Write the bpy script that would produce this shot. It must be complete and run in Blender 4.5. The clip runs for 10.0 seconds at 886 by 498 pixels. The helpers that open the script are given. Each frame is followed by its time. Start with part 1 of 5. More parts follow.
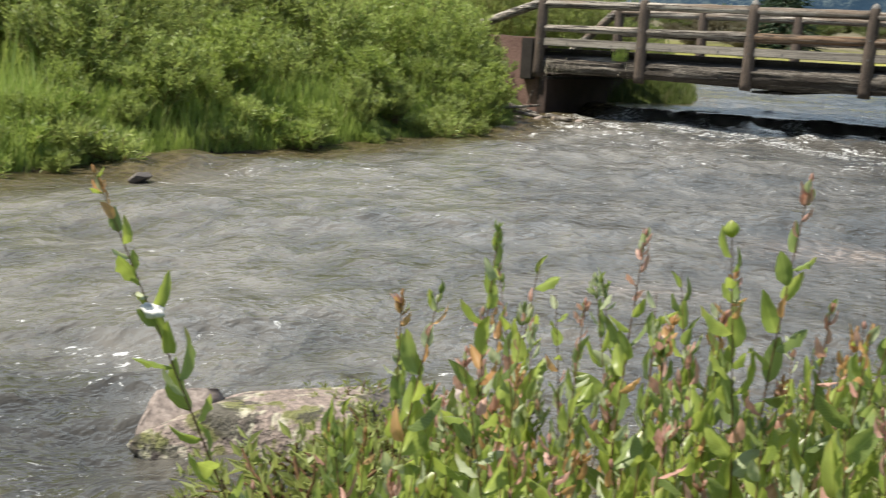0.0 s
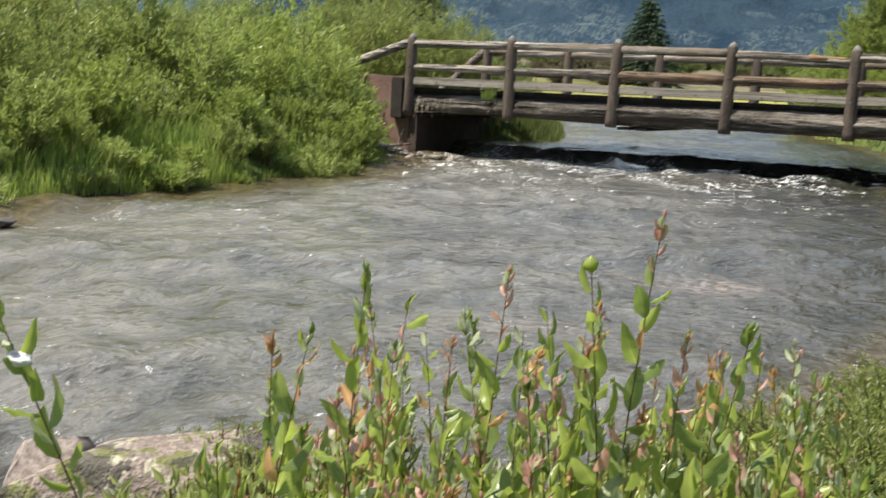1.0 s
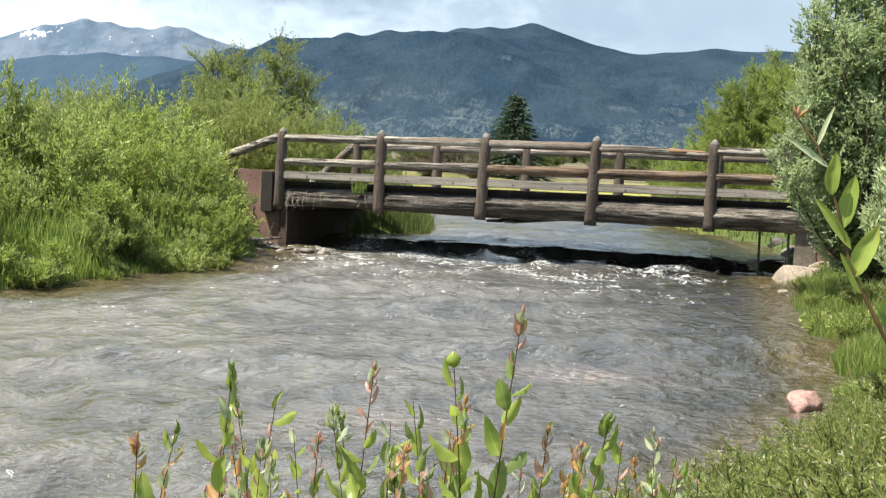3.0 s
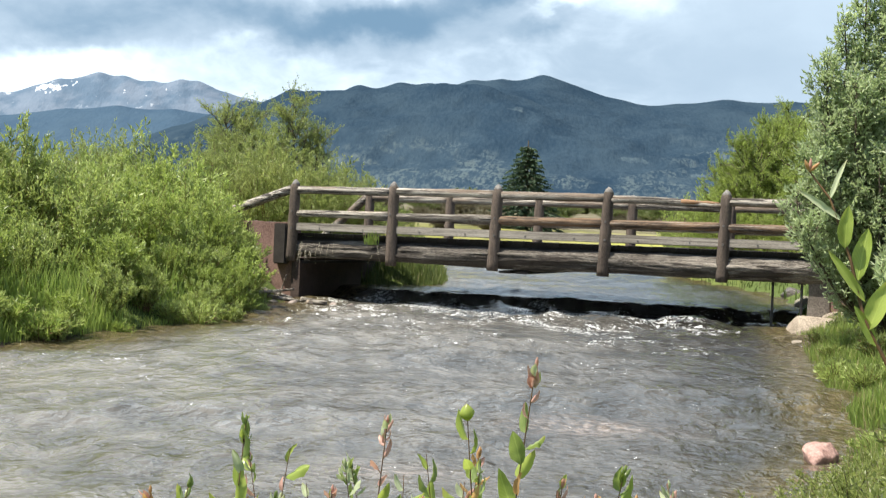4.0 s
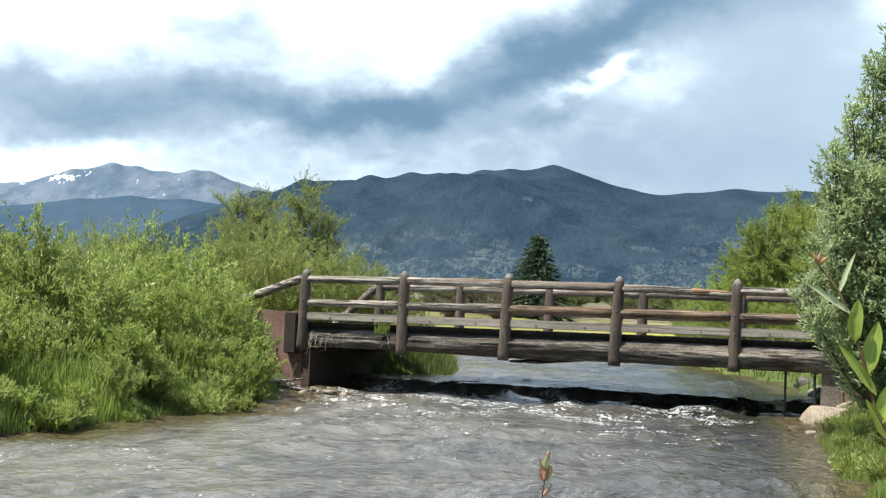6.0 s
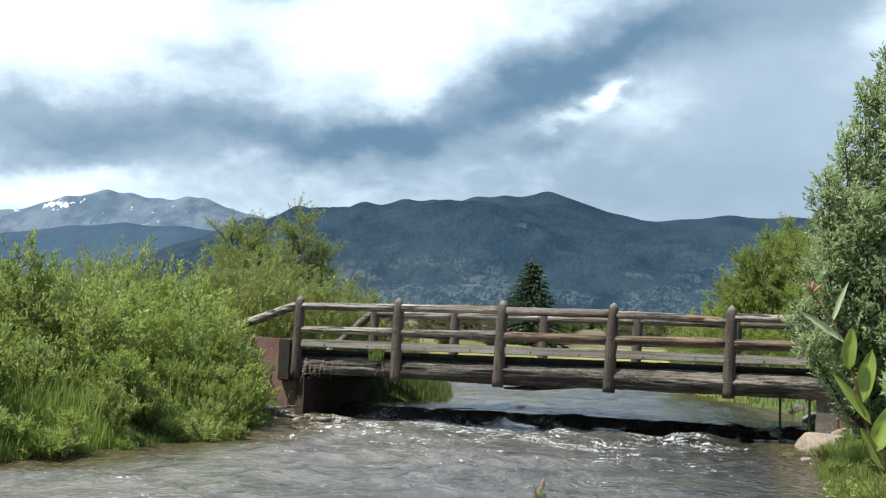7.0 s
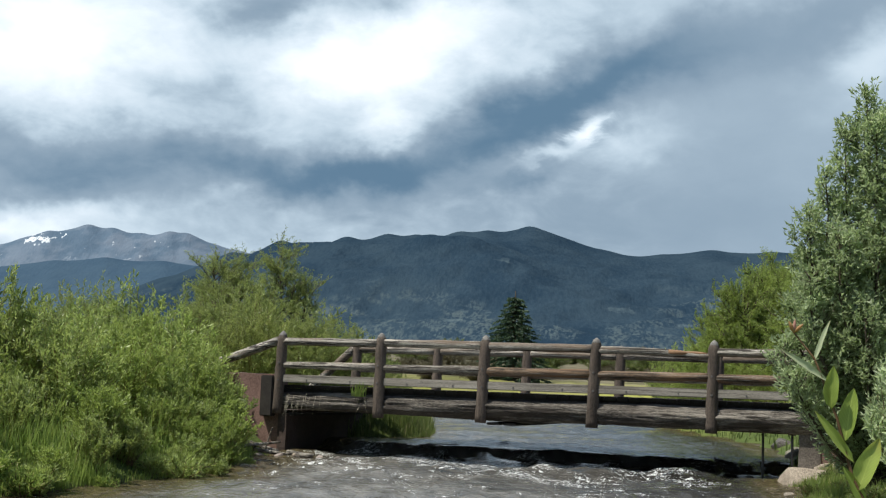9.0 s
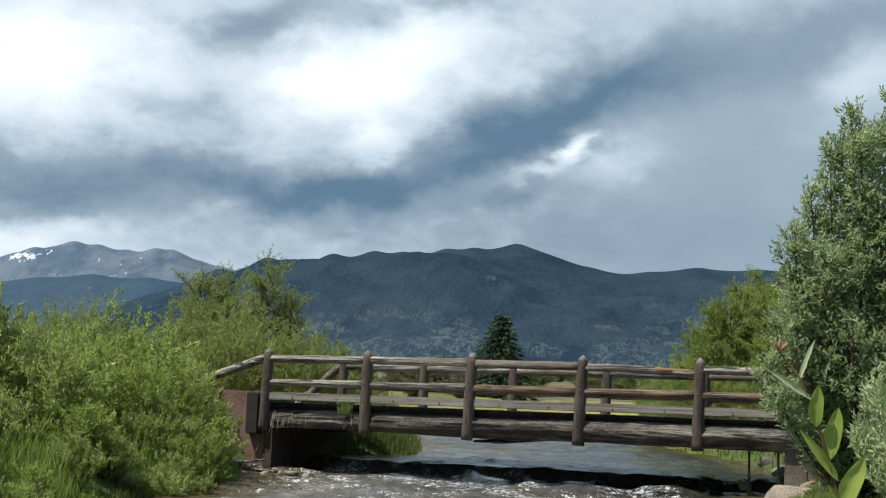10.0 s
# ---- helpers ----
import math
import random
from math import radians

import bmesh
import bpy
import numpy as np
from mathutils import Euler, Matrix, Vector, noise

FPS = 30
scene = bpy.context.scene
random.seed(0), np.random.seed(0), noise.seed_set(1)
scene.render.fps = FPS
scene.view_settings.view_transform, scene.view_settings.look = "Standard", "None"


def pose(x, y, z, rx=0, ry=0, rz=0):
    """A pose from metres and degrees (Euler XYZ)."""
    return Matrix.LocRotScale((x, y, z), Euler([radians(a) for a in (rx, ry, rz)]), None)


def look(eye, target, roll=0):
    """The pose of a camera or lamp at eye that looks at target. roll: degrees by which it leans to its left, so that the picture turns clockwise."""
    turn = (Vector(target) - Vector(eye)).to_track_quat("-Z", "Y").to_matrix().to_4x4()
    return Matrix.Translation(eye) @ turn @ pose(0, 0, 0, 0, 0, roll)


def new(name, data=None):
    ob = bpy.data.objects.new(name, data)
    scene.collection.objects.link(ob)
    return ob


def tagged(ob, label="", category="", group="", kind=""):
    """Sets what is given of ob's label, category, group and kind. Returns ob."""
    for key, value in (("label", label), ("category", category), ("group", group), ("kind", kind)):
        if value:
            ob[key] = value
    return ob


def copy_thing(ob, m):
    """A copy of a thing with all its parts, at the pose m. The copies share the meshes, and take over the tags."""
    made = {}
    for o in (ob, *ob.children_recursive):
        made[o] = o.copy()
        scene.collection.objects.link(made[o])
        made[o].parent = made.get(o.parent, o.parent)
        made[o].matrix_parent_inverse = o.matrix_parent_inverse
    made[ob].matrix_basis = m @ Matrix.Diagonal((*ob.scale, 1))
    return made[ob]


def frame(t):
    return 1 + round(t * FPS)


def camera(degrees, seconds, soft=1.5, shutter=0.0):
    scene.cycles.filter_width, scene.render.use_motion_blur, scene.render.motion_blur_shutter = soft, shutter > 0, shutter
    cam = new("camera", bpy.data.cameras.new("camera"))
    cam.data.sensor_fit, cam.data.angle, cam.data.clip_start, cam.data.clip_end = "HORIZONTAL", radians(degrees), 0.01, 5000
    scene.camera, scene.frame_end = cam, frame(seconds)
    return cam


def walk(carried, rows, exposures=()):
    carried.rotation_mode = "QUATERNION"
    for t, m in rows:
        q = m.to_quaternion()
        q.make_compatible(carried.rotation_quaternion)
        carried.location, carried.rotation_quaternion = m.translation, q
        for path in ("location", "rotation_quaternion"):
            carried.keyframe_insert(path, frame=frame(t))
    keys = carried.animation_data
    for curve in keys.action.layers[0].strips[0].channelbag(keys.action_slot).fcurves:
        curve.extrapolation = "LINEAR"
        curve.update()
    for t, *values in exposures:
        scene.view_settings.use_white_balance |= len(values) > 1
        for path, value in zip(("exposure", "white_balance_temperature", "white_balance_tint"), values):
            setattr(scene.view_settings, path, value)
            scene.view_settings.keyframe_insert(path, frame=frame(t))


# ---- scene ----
# The camera and its way: hand-held, almost in one spot on the bank, panning right and tilting up
cam = camera(37.64, 10.0, soft=1.2, shutter=0.5)
PATH = [
    (0.0, pose(-0.022, 0.060, 1.382, 80.855, 0, 15.869) @ pose(0, 0, 0, 0, 0, 3.139)),
    (0.5, pose(-0.014, 0.045, 1.385, 81.282, 0, 12.511) @ pose(0, 0, 0, 0, 0, 3.293)),
    (1.0, pose(-0.007, 0.030, 1.389, 82.825, 0, 10.371) @ pose(0, 0, 0, 0, 0, 2.713)),
    (1.5, pose(0.001, 0.015, 1.392, 84.360, 0, 7.495) @ pose(0, 0, 0, 0, 0, 2.575)),
    (2.0, pose(0.008, 0.000, 1.396, 85.550, 0, 4.803) @ pose(0, 0, 0, 0, 0, 2.485)),
    (2.5, pose(0.008, -0.001, 1.398, 86.277, 0, 4.776) @ pose(0, 0, 0, 0, 0, 2.472)),
    (4.0, pose(0.007, -0.005, 1.401, 89.374, 0, 5.551) @ pose(0, 0, 0, 0, 0, 2.285)),
    (4.5, pose(0.007, -0.007, 1.402, 90.527, 0, 5.846) @ pose(0, 0, 0, 0, 0, 2.233)),
    (5.0, pose(0.007, -0.008, 1.402, 91.594, 0, 6.092) @ pose(0, 0, 0, 0, 0, 2.162)),
    (5.5, pose(0.007, -0.010, 1.403, 92.509, 0, 6.186) @ pose(0, 0, 0, 0, 0, 2.240)),
    (7.0, pose(0.007, -0.014, 1.406, 94.457, 0, 5.961) @ pose(0, 0, 0, 0, 0, 2.197)),
    (7.5, pose(0.007, -0.015, 1.406, 94.891, 0, 5.821) @ pose(0, 0, 0, 0, 0, 2.204)),
    (8.0, pose(0.007, -0.017, 1.407, 95.151, 0, 5.718) @ pose(0, 0, 0, 0, 0, 2.219)),
    (8.5, pose(0.006, -0.018, 1.408, 95.524, 0, 5.514) @ pose(0, 0, 0, 0, 0, 2.081)),
    (9.0, pose(0.006, -0.019, 1.409, 96.023, 0, 5.251) @ pose(0, 0, 0, 0, 0, 2.102)),
    (9.5, pose(0.006, -0.021, 1.409, 96.360, 0, 4.932) @ pose(0, 0, 0, 0, 0, 2.109)),
    (10.0, pose(0.006, -0.022, 1.410, 96.804, 0, 4.687) @ pose(0, 0, 0, 0, 0, 2.136)),
]
EXPOSURES = [(0.0, 0.64, 6480, 10), (1.5, 0.79, 6500, 10), (2.5, 1.00, 6470, 10), (4.5, 0.98, 6350, 10), (5.5, 0.92, 6300, 9), (7.5, 0.44, 6080, 8), (10.0, 0.14, 6180, 8)]
walk(cam, PATH, EXPOSURES)

# ---------------------------------------------------------------- light
SUN_DIR = Vector((-0.40, -0.205, 0.893)).normalized()     # towards the sun
sun = new("sun", bpy.data.lights.new("sun", "SUN"))
sun.data.energy, sun.data.angle, sun.data.color = 5.0, radians(0.6), (1.0, 0.935, 0.81)
sun.matrix_world = look(SUN_DIR * 60, (0, 0, 0))


class Graph:
    """Short way of writing node trees."""

    def __init__(self, tree):
        self.tree = tree

    def node(self, kind, **settings):
        n = self.tree.nodes.new(kind)
        for key, value in settings.items():
            if key == "blend_type":
                n.blend_type = value
            elif key == "operation":
                n.operation = value
            elif key == "data_type":
                n.data_type = value
            elif key == "noise_dimensions":
                n.noise_dimensions = value
        return n

    def put(self, socket, value):
        if isinstance(value, bpy.types.NodeSocket):
            self.tree.links.new(value, socket)
        elif value is not None:
            if socket.type == "RGBA" and len(value) == 3:
                value = (*value, 1)
            socket.default_value = value

    def math(self, op, a, b=None, c=None, clamp=False):
        n = self.node("ShaderNodeMath", operation=op)
        n.use_clamp = clamp
        for i, v in enumerate((a, b, c)):
            self.put(n.inputs[i], v)
        return n.outputs[0]

    def step(self, x, lo, hi, to_lo=0.0, to_hi=1.0):
        n = self.node("ShaderNodeMapRange")
        n.interpolation_type = "SMOOTHSTEP"
        for i, v in enumerate((x, lo, hi, to_lo, to_hi)):
            self.put(n.inputs[i], v)
        return n.outputs[0]

    def mix(self, fac, a, b, blend="MIX"):
        n = self.node("ShaderNodeMix", data_type="RGBA", blend_type=blend)
        self.put(n.inputs[0], fac), self.put(n.inputs[6], a), self.put(n.inputs[7], b)
        return n.outputs[2]

    def noise(self, vec, scale, detail=4.0, rough=0.55, warp=0.0):
        n = self.node("ShaderNodeTexNoise")
        self.put(n.inputs["Vector"], vec)
        n.inputs["Scale"].default_value, n.inputs["Detail"].default_value = scale, detail
        n.inputs["Roughness"].default_value, n.inputs["Distortion"].default_value = rough, warp
        return n.outputs["Fac"]

    def voronoi(self, vec, scale, feature="F1"):
        n = self.node("ShaderNodeTexVoronoi")
        n.feature = feature
        self.put(n.inputs["Vector"], vec)
        n.inputs["Scale"].default_value = scale
        return n.outputs["Distance"]

    def place(self, vec, scale=(1, 1, 1), turn=(0, 0, 0)):
        n = self.node("ShaderNodeMapping")
        self.put(n.inputs["Vector"], vec)
        n.inputs["Scale"].default_value, n.inputs["Rotation"].default_value = scale, [radians(a) for a in turn]
        return n.outputs[0]

    def vec(self, x, y, z=0.0):
        n = self.node("ShaderNodeCombineXYZ")
        for i, v in enumerate((x, y, z)):
            self.put(n.inputs[i], v)
        return n.outputs[0]

    def xyz(self, v):
        n = self.node("ShaderNodeSeparateXYZ")
        self.put(n.inputs[0], v)
        return n.outputs

    def coords(self, which="Object"):
        return self.node("ShaderNodeTexCoord").outputs[which]

    def bump(self, height, strength, distance):
        n = self.node("ShaderNodeBump")
        n.inputs["Strength"].default_value, n.inputs["Distance"].default_value = strength, distance
        self.put(n.inputs["Height"], height)
        return n.outputs[0]


# The sky: broken storm clouds, white where they are thin, slate where they are thick
world = bpy.data.worlds.new("world")
scene.world = world
world.use_nodes = True
world.node_tree.nodes.clear()
g = Graph(world.node_tree)
sky = g.node("ShaderNodeTexSky")
sky.sky_type, sky.sun_disc = "NISHITA", False
sky.sun_elevation = math.asin(SUN_DIR.z)
sky.sun_rotation = math.atan2(SUN_DIR.x, SUN_DIR.y)
clear = g.mix(1.0, sky.outputs[0], (0.1, 0.1, 0.1), "MULTIPLY")
way = g.coords("Generated")
wx, wy, wz = g.xyz(way)
az = g.math("MULTIPLY", g.math("ARCTAN2", wx, wy), 57.3)
el = g.math("MULTIPLY", g.math("ARCSINE", wz), 57.3)
flat = g.vec(g.math("MULTIPLY", az, 0.10), g.math("MULTIPLY", el, 0.19))
big = g.noise(g.place(way, (1.0, 1.0, 2.4)), 2.6, 4.0, 0.5, 0.2)
billow = g.noise(flat, 2.1, 8.0, 0.56, 0.35)
wisp = g.noise(g.place(flat, (1.0, 1.0, 1.0), (0, 0, -20)), 5.5, 6.0, 0.6, 0.6)
warp_a = g.noise(g.place(flat, (1.0, 1.0, 1.0), (0, 0, 35)), 1.7, 5.0, 0.55)
warp_e = g.noise(g.place(flat, (1.3, 0.9, 1.0), (0, 0, 80)), 1.9, 5.0, 0.55)
az_w = g.math("ADD", az, g.math("MULTIPLY", g.math("SUBTRACT", warp_a, 0.5), 7.0))
el_w = g.math("ADD", el, g.math("MULTIPLY", g.math("SUBTRACT", warp_e, 0.5), 3.6))
# cloud masses: bearing, height, half-width, half-height, tilt in degrees, thickness
ROLL = [(-22.5, 8.5, 6.0, 1.15, -4, 0.44), (-14.5, 9.3, 6.0, 1.05, -6, 0.52), (-8.4, 9.2, 3.6, 0.95, 4, 0.45), (-3.4, 11.2, 4.2, 1.25, 26, 0.52), (1.4, 13.4, 4.6, 1.35, 24, 0.46), (8.0, 15.4, 5.5, 1.3, 14, 0.22), (15.5, 16.8, 5.0, 1.2, 8, 0.24), (-2.3, 9.25, 1.7, 0.4, 18, 0.34), (-3.0, 7.6, 11.0, 1.5, 0, 0.12)]
UPPER = [(-13.6, 16.1, 3.6, 1.0, 12, 0.32), (-5.4, 17.6, 3.0, 0.8, 20, 0.24), (-16.6, 12.4, 4.2, 1.2, -8, 0.22), (-11.0, 19.0, 5.0, 1.2, 0, 0.24)]
LIGHT = [(-22.6, 13.8, 5.5, 3.0, 0, 0.56), (-9.8, 13.9, 4.0, 1.6, 15, 0.52), (-8.2, 11.5, 1.4, 1.1, 20, 0.26), (-5.6, 14.9, 2.4, 1.4, 30, 0.22), (-22.9, 6.2, 3.2, 0.8, 0, 0.34), (-12.4, 7.8, 5.0, 0.5, 4, 0.08), (13.8, 14.3, 3.0, 1.8, 30, 0.27), (3.6, 11.0, 2.0, 0.7, 10, 0.20), (-1.2, 10.25, 2.0, 0.42, 28, 0.26), (6.0, 17.5, 15.0, 2.6, 4, 0.20)]


def cloud(a, e, ra, re, tilt, amount, az_in, el_in):
    da, de = g.math("SUBTRACT", az_in, a), g.math("SUBTRACT", el_in, e)
    c, q = math.cos(radians(tilt)), math.sin(radians(tilt))
    u = g.math("ADD", g.math("MULTIPLY", da, c / ra), g.math("MULTIPLY", de, q / ra))
    v = g.math("SUBTRACT", g.math("MULTIPLY", de, c / re), g.math("MULTIPLY", da, q / re))
    d = g.math("ADD", g.math("MULTIPLY", u, u), g.math("MULTIPLY", v, v))
    return g.math("MULTIPLY", g.math("POWER", 2.718, g.math("MULTIPLY", d, -0.9)), amount)


thick = g.math("ADD", 0.29, g.step(az, -6.0, 4.0, 0.0, 0.175))
for row in ROLL + UPPER:
    thick = g.math("ADD", thick, cloud(*row, az_w, el_w))
for row in LIGHT:
    thick = g.math("SUBTRACT", thick, cloud(*row, az_w, el_w))
calm = g.step(az, 0.0, 6.0, 1.0, 0.16)
thick = g.math("ADD", thick, g.math("MULTIPLY", g.math("MULTIPLY", g.math("SUBTRACT", billow, 0.5), 0.64), calm))
thick = g.math("ADD", thick, g.math("MULTIPLY", g.math("MULTIPLY", g.math("SUBTRACT", wisp, 0.5), 0.20), calm))
# the one break in the roll where the bright cloud behind shows through
thick = g.math("SUBTRACT", thick, cloud(0.95, 11.45, 0.8, 0.55, 40, 0.75, g.math("ADD", az, g.math("MULTIPLY", g.math("SUBTRACT", wisp, 0.5), 3.0)), g.math("ADD", el, g.math("MULTIPLY", g.math("SUBTRACT", billow, 0.5), 2.0))))
col = g.mix(g.step(thick, -0.40, 0.38), (1.36, 1.39, 1.41), (0.69, 0.81, 0.90))
col = g.mix(g.step(thick, 0.18, 0.56), col, (0.375, 0.475, 0.572))
col = g.mix(g.step(thick, 0.46, 1.05), col, (0.155, 0.260, 0.370))
# high overhead and behind, the cloud breaks up and lets the sun through
gaps = g.math("MULTIPLY", g.math("MAXIMUM", g.step(el, 24.0, 40.0), g.step(wy, -0.25, 0.2, 1.0, 0.0)), g.step(big, 0.40, 0.60, 1.0, 0.75))
col = g.mix(gaps, col, clear)
bg = g.node("ShaderNodeBackground")
g.put(bg.inputs[0], col)
bg.inputs[1].default_value = 0.75
out = g.node("ShaderNodeOutputWorld")
g.tree.links.new(bg.outputs[0], out.inputs[0])


# ---------------------------------------------------------------- materials
def surface(name, low, high, scale=4.0, fine=40.0, rough=0.8, bump=0.3, depth=0.01, stretch=(1, 1, 1), extra=None, spec=0.35,
            coords="Object", rand=0.0, hard=0.2):
    """A rough natural surface: two colours mixed by noise at two scales, with relief."""
    m = bpy.data.materials.new(name)
    m.use_nodes = True
    m.node_tree.nodes.clear()
    g = Graph(m.node_tree)
    p = g.place(g.coords(coords), stretch)
    a, b = g.noise(p, scale, 4.0, 0.6, 0.3), g.noise(p, fine, 3.0, 0.6)
    c = g.mix(g.step(a, 0.5 - hard, 0.5 + hard), low, high)
    c = g.mix(0.45, c, g.mix(g.step(b, 0.3, 0.72), [v * 0.45 for v in low], [min(v * 1.35, 0.95) for v in high]))
    if rand:
        r = g.node("ShaderNodeObjectInfo").outputs["Random"]
        c = g.mix(1.0, c, g.mix(r, (1 - rand,) * 3, (1 + rand,) * 3), "MULTIPLY")
    if extra:
        c = extra(g, p, c)
    bs = g.node("ShaderNodeBsdfPrincipled")
    g.put(bs.inputs["Base Color"], c)
    g.put(bs.inputs["Roughness"], g.step(b, 0.2, 0.8, rough - 0.1, min(rough + 0.1, 1)))
    bs.inputs["Specular IOR Level"].default_value = spec
    if bump:
        g.put(bs.inputs["Normal"], g.bump(g.math("ADD", g.math("MULTIPLY", a, 0.6), b), bump, depth))
    o = g.node("ShaderNodeOutputMaterial")
    g.tree.links.new(bs.outputs[0], o.inputs[0])
    return m


def leafy(name, dark, light, glow, share=0.35, rough=0.45, tip=None, tip_share=0.0, single=False):
    """Leaves: each one its own shade, light partly passing through."""
    m = bpy.data.materials.new(name)
    m.use_nodes = True
    m.node_tree.nodes.clear()
    g = Graph(m.node_tree)
    r = g.node("ShaderNodeNewGeometry").outputs["Random Per Island"]
    o = g.node("ShaderNodeObjectInfo").outputs["Random"]
    # Broad noise lightens and darkens whole clumps, painting lit sprigs and shaded gaps.
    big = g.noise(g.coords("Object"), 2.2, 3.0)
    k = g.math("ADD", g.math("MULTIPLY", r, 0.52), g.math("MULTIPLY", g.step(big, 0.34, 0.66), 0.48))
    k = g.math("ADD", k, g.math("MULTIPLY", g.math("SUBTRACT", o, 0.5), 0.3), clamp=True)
    if single:
        k = g.math("ADD", g.math("MULTIPLY", o, 0.75), g.math("MULTIPLY", g.noise(g.coords("Object"), 5.0, 3.0), 0.3), clamp=True)
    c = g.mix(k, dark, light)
    if single:
        # pale midrib and side veins, a sunburnt tip
        lx, ly, lz = g.xyz(g.coords("Object"))
        ax = g.math("ABSOLUTE", lx)
        rib = g.math("SINE", g.math("ADD", g.math("MULTIPLY", ly, 70.0), g.math("MULTIPLY", ax, -90.0)))
        c = g.mix(g.step(rib, 0.5, 1.0, 0.0, 0.22), c, [min(1.0, v * 1.5) for v in light])
        c = g.mix(g.step(ax, 0.004, 0.022, 0.55, 0.0), c, [min(1.0, v * 1.4) for v in light])
        burn = g.math("MULTIPLY", g.step(g.math("ADD", ly, g.math("MULTIPLY", o, 0.35)), 1.0, 1.3), 0.5)
        c = g.mix(burn, c, (0.34, 0.20, 0.07))
    if tip:
        c = g.mix(g.step(r, 1.0 - tip_share, 1.0 - tip_share + 0.01), c, tip)
    vein = g.noise(g.coords("Object"), 90.0, 2.0)
    c = g.mix(0.25, c, g.mix(vein, [v * 0.6 for v in dark], light))
    bs = g.node("ShaderNodeBsdfPrincipled")
    g.put(bs.inputs["Base Color"], c)
    bs.inputs["Roughness"].default_value = rough
    bs.inputs["Specular IOR Level"].default_value = 0.4
    tr = g.node("ShaderNodeBsdfTranslucent")
    g.put(tr.inputs["Color"], g.mix(0.6, c, glow))
    mx = g.node("ShaderNodeMixShader")
    mx.inputs[0].default_value = share
    g.tree.links.new(bs.outputs[0], mx.inputs[1]), g.tree.links.new(tr.outputs[0], mx.inputs[2])
    out = g.node("ShaderNodeOutputMaterial")
    g.tree.links.new(mx.outputs[0], out.inputs[0])
    return m


def ground_extra(g, p, c):
    # bare damp gravel at the water's edge, straw-coloured meadow far off
    x, y, z = g.xyz(g.coords("Object"))
    n = g.noise(p, 0.5, 5.0)
    straw = g.mix(g.noise(p, 0.05, 4.0), (0.33, 0.32, 0.075), (0.20, 0.21, 0.055))
    scrub = g.mix(g.step(g.noise(p, 0.09, 5.0), 0.38, 0.62), (0.075, 0.072, 0.040), (0.19, 0.165, 0.11))
    straw = g.mix(g.step(g.math("ADD", y, g.math("MULTIPLY", n, 40.0)), 88.0, 125.0), straw, scrub)
    c = g.mix(g.step(g.math("ADD", y, g.math("MULTIPLY", n, 20.0)), 45.0, 65.0), c, straw)
    mud = g.mix(g.noise(p, 9.0), (0.035, 0.026, 0.017), (0.10, 0.078, 0.052))
    return g.mix(g.step(g.math("ADD", z, g.math("MULTIPLY", n, 0.08)), 0.02, 0.13, 1.0, 0.0), c, mud)


MAT_GROUND = surface("meadow_soil", (0.045, 0.07, 0.02), (0.10, 0.13, 0.035), 1.2, 30.0, 0.9, 0.5, 0.03, extra=ground_extra, spec=0.1)


def wood_extra(tint, crack=0.75, line=0.52, fibre=0.7):
    def extra(g, p, c):
        grain = g.noise(g.place(p, (1.0, 3.2, 3.2)), 2.2, 6.0, 0.68, 0.6)
        c = g.mix(g.math("MULTIPLY", g.step(grain, line, line + 0.07), crack), c, (0.020, 0.015, 0.011))
        hair = g.noise(g.place(p, (1.4, 9.0, 9.0)), 2.2, 4.0, 0.6, 0.3)
        c = g.mix(g.math("MULTIPLY", g.step(hair, 0.54, 0.62), crack * fibre), c, (0.016, 0.012, 0.009))
        c = g.mix(g.step(hair, 0.34, 0.44, 0.4, 0.0), c, (0.52, 0.48, 0.42))
        knot = g.voronoi(g.place(p, (2.4, 1.6, 1.6)), 1.1)
        c = g.mix(g.step(knot, 0.05, 0.16, 0.75, 0.0), c, (0.022, 0.016, 0.012))
        patch = g.noise(g.place(p, (0.9, 1.2, 1.2)), 1.5, 5.0, 0.6)
        return g.mix(g.math("MULTIPLY", g.step(patch, 0.50, 0.60), 0.75), c, tint)
    return extra


MAT_RAIL = surface("weathered_rail_log", (0.060, 0.047, 0.036), (0.50, 0.455, 0.39), 3.0, 60.0, 0.75, 0.9, 0.012, (0.35, 2.5, 2.5), wood_extra((0.17, 0.125, 0.09), 0.95, 0.49), rand=0.22, hard=0.12)
MAT_RAIL_BROWN = surface("brown_rail_log", (0.040, 0.025, 0.016), (0.25, 0.165, 0.102), 3.0, 60.0, 0.75, 0.9, 0.012, (0.35, 2.5, 2.5), wood_extra((0.20, 0.11, 0.055), 0.8, 0.52), rand=0.15, hard=0.14)
MAT_POST = surface("brown_post_log", (0.030, 0.022, 0.017), (0.175, 0.136, 0.108), 4.0, 60.0, 0.8, 0.9, 0.012, (2.5, 2.5, 0.35), None, rand=0.12)
MAT_BEAM = surface("grey_bark_stripped_beam", (0.022, 0.017, 0.013), (0.275, 0.243, 0.204), 1.0, 45.0, 0.8, 1.0, 0.03, (0.40, 1.6, 1.6), wood_extra((0.050, 0.039, 0.031), 0.9, 0.52, 0.25), hard=0.09)
MAT_CURB = surface("grey_sawn_timber", (0.19, 0.168, 0.138), (0.38, 0.345, 0.295), 2.0, 60.0, 0.85, 0.45, 0.004, (0.3, 3, 3), wood_extra((0.15, 0.13, 0.105), 0.5), rand=0.16)
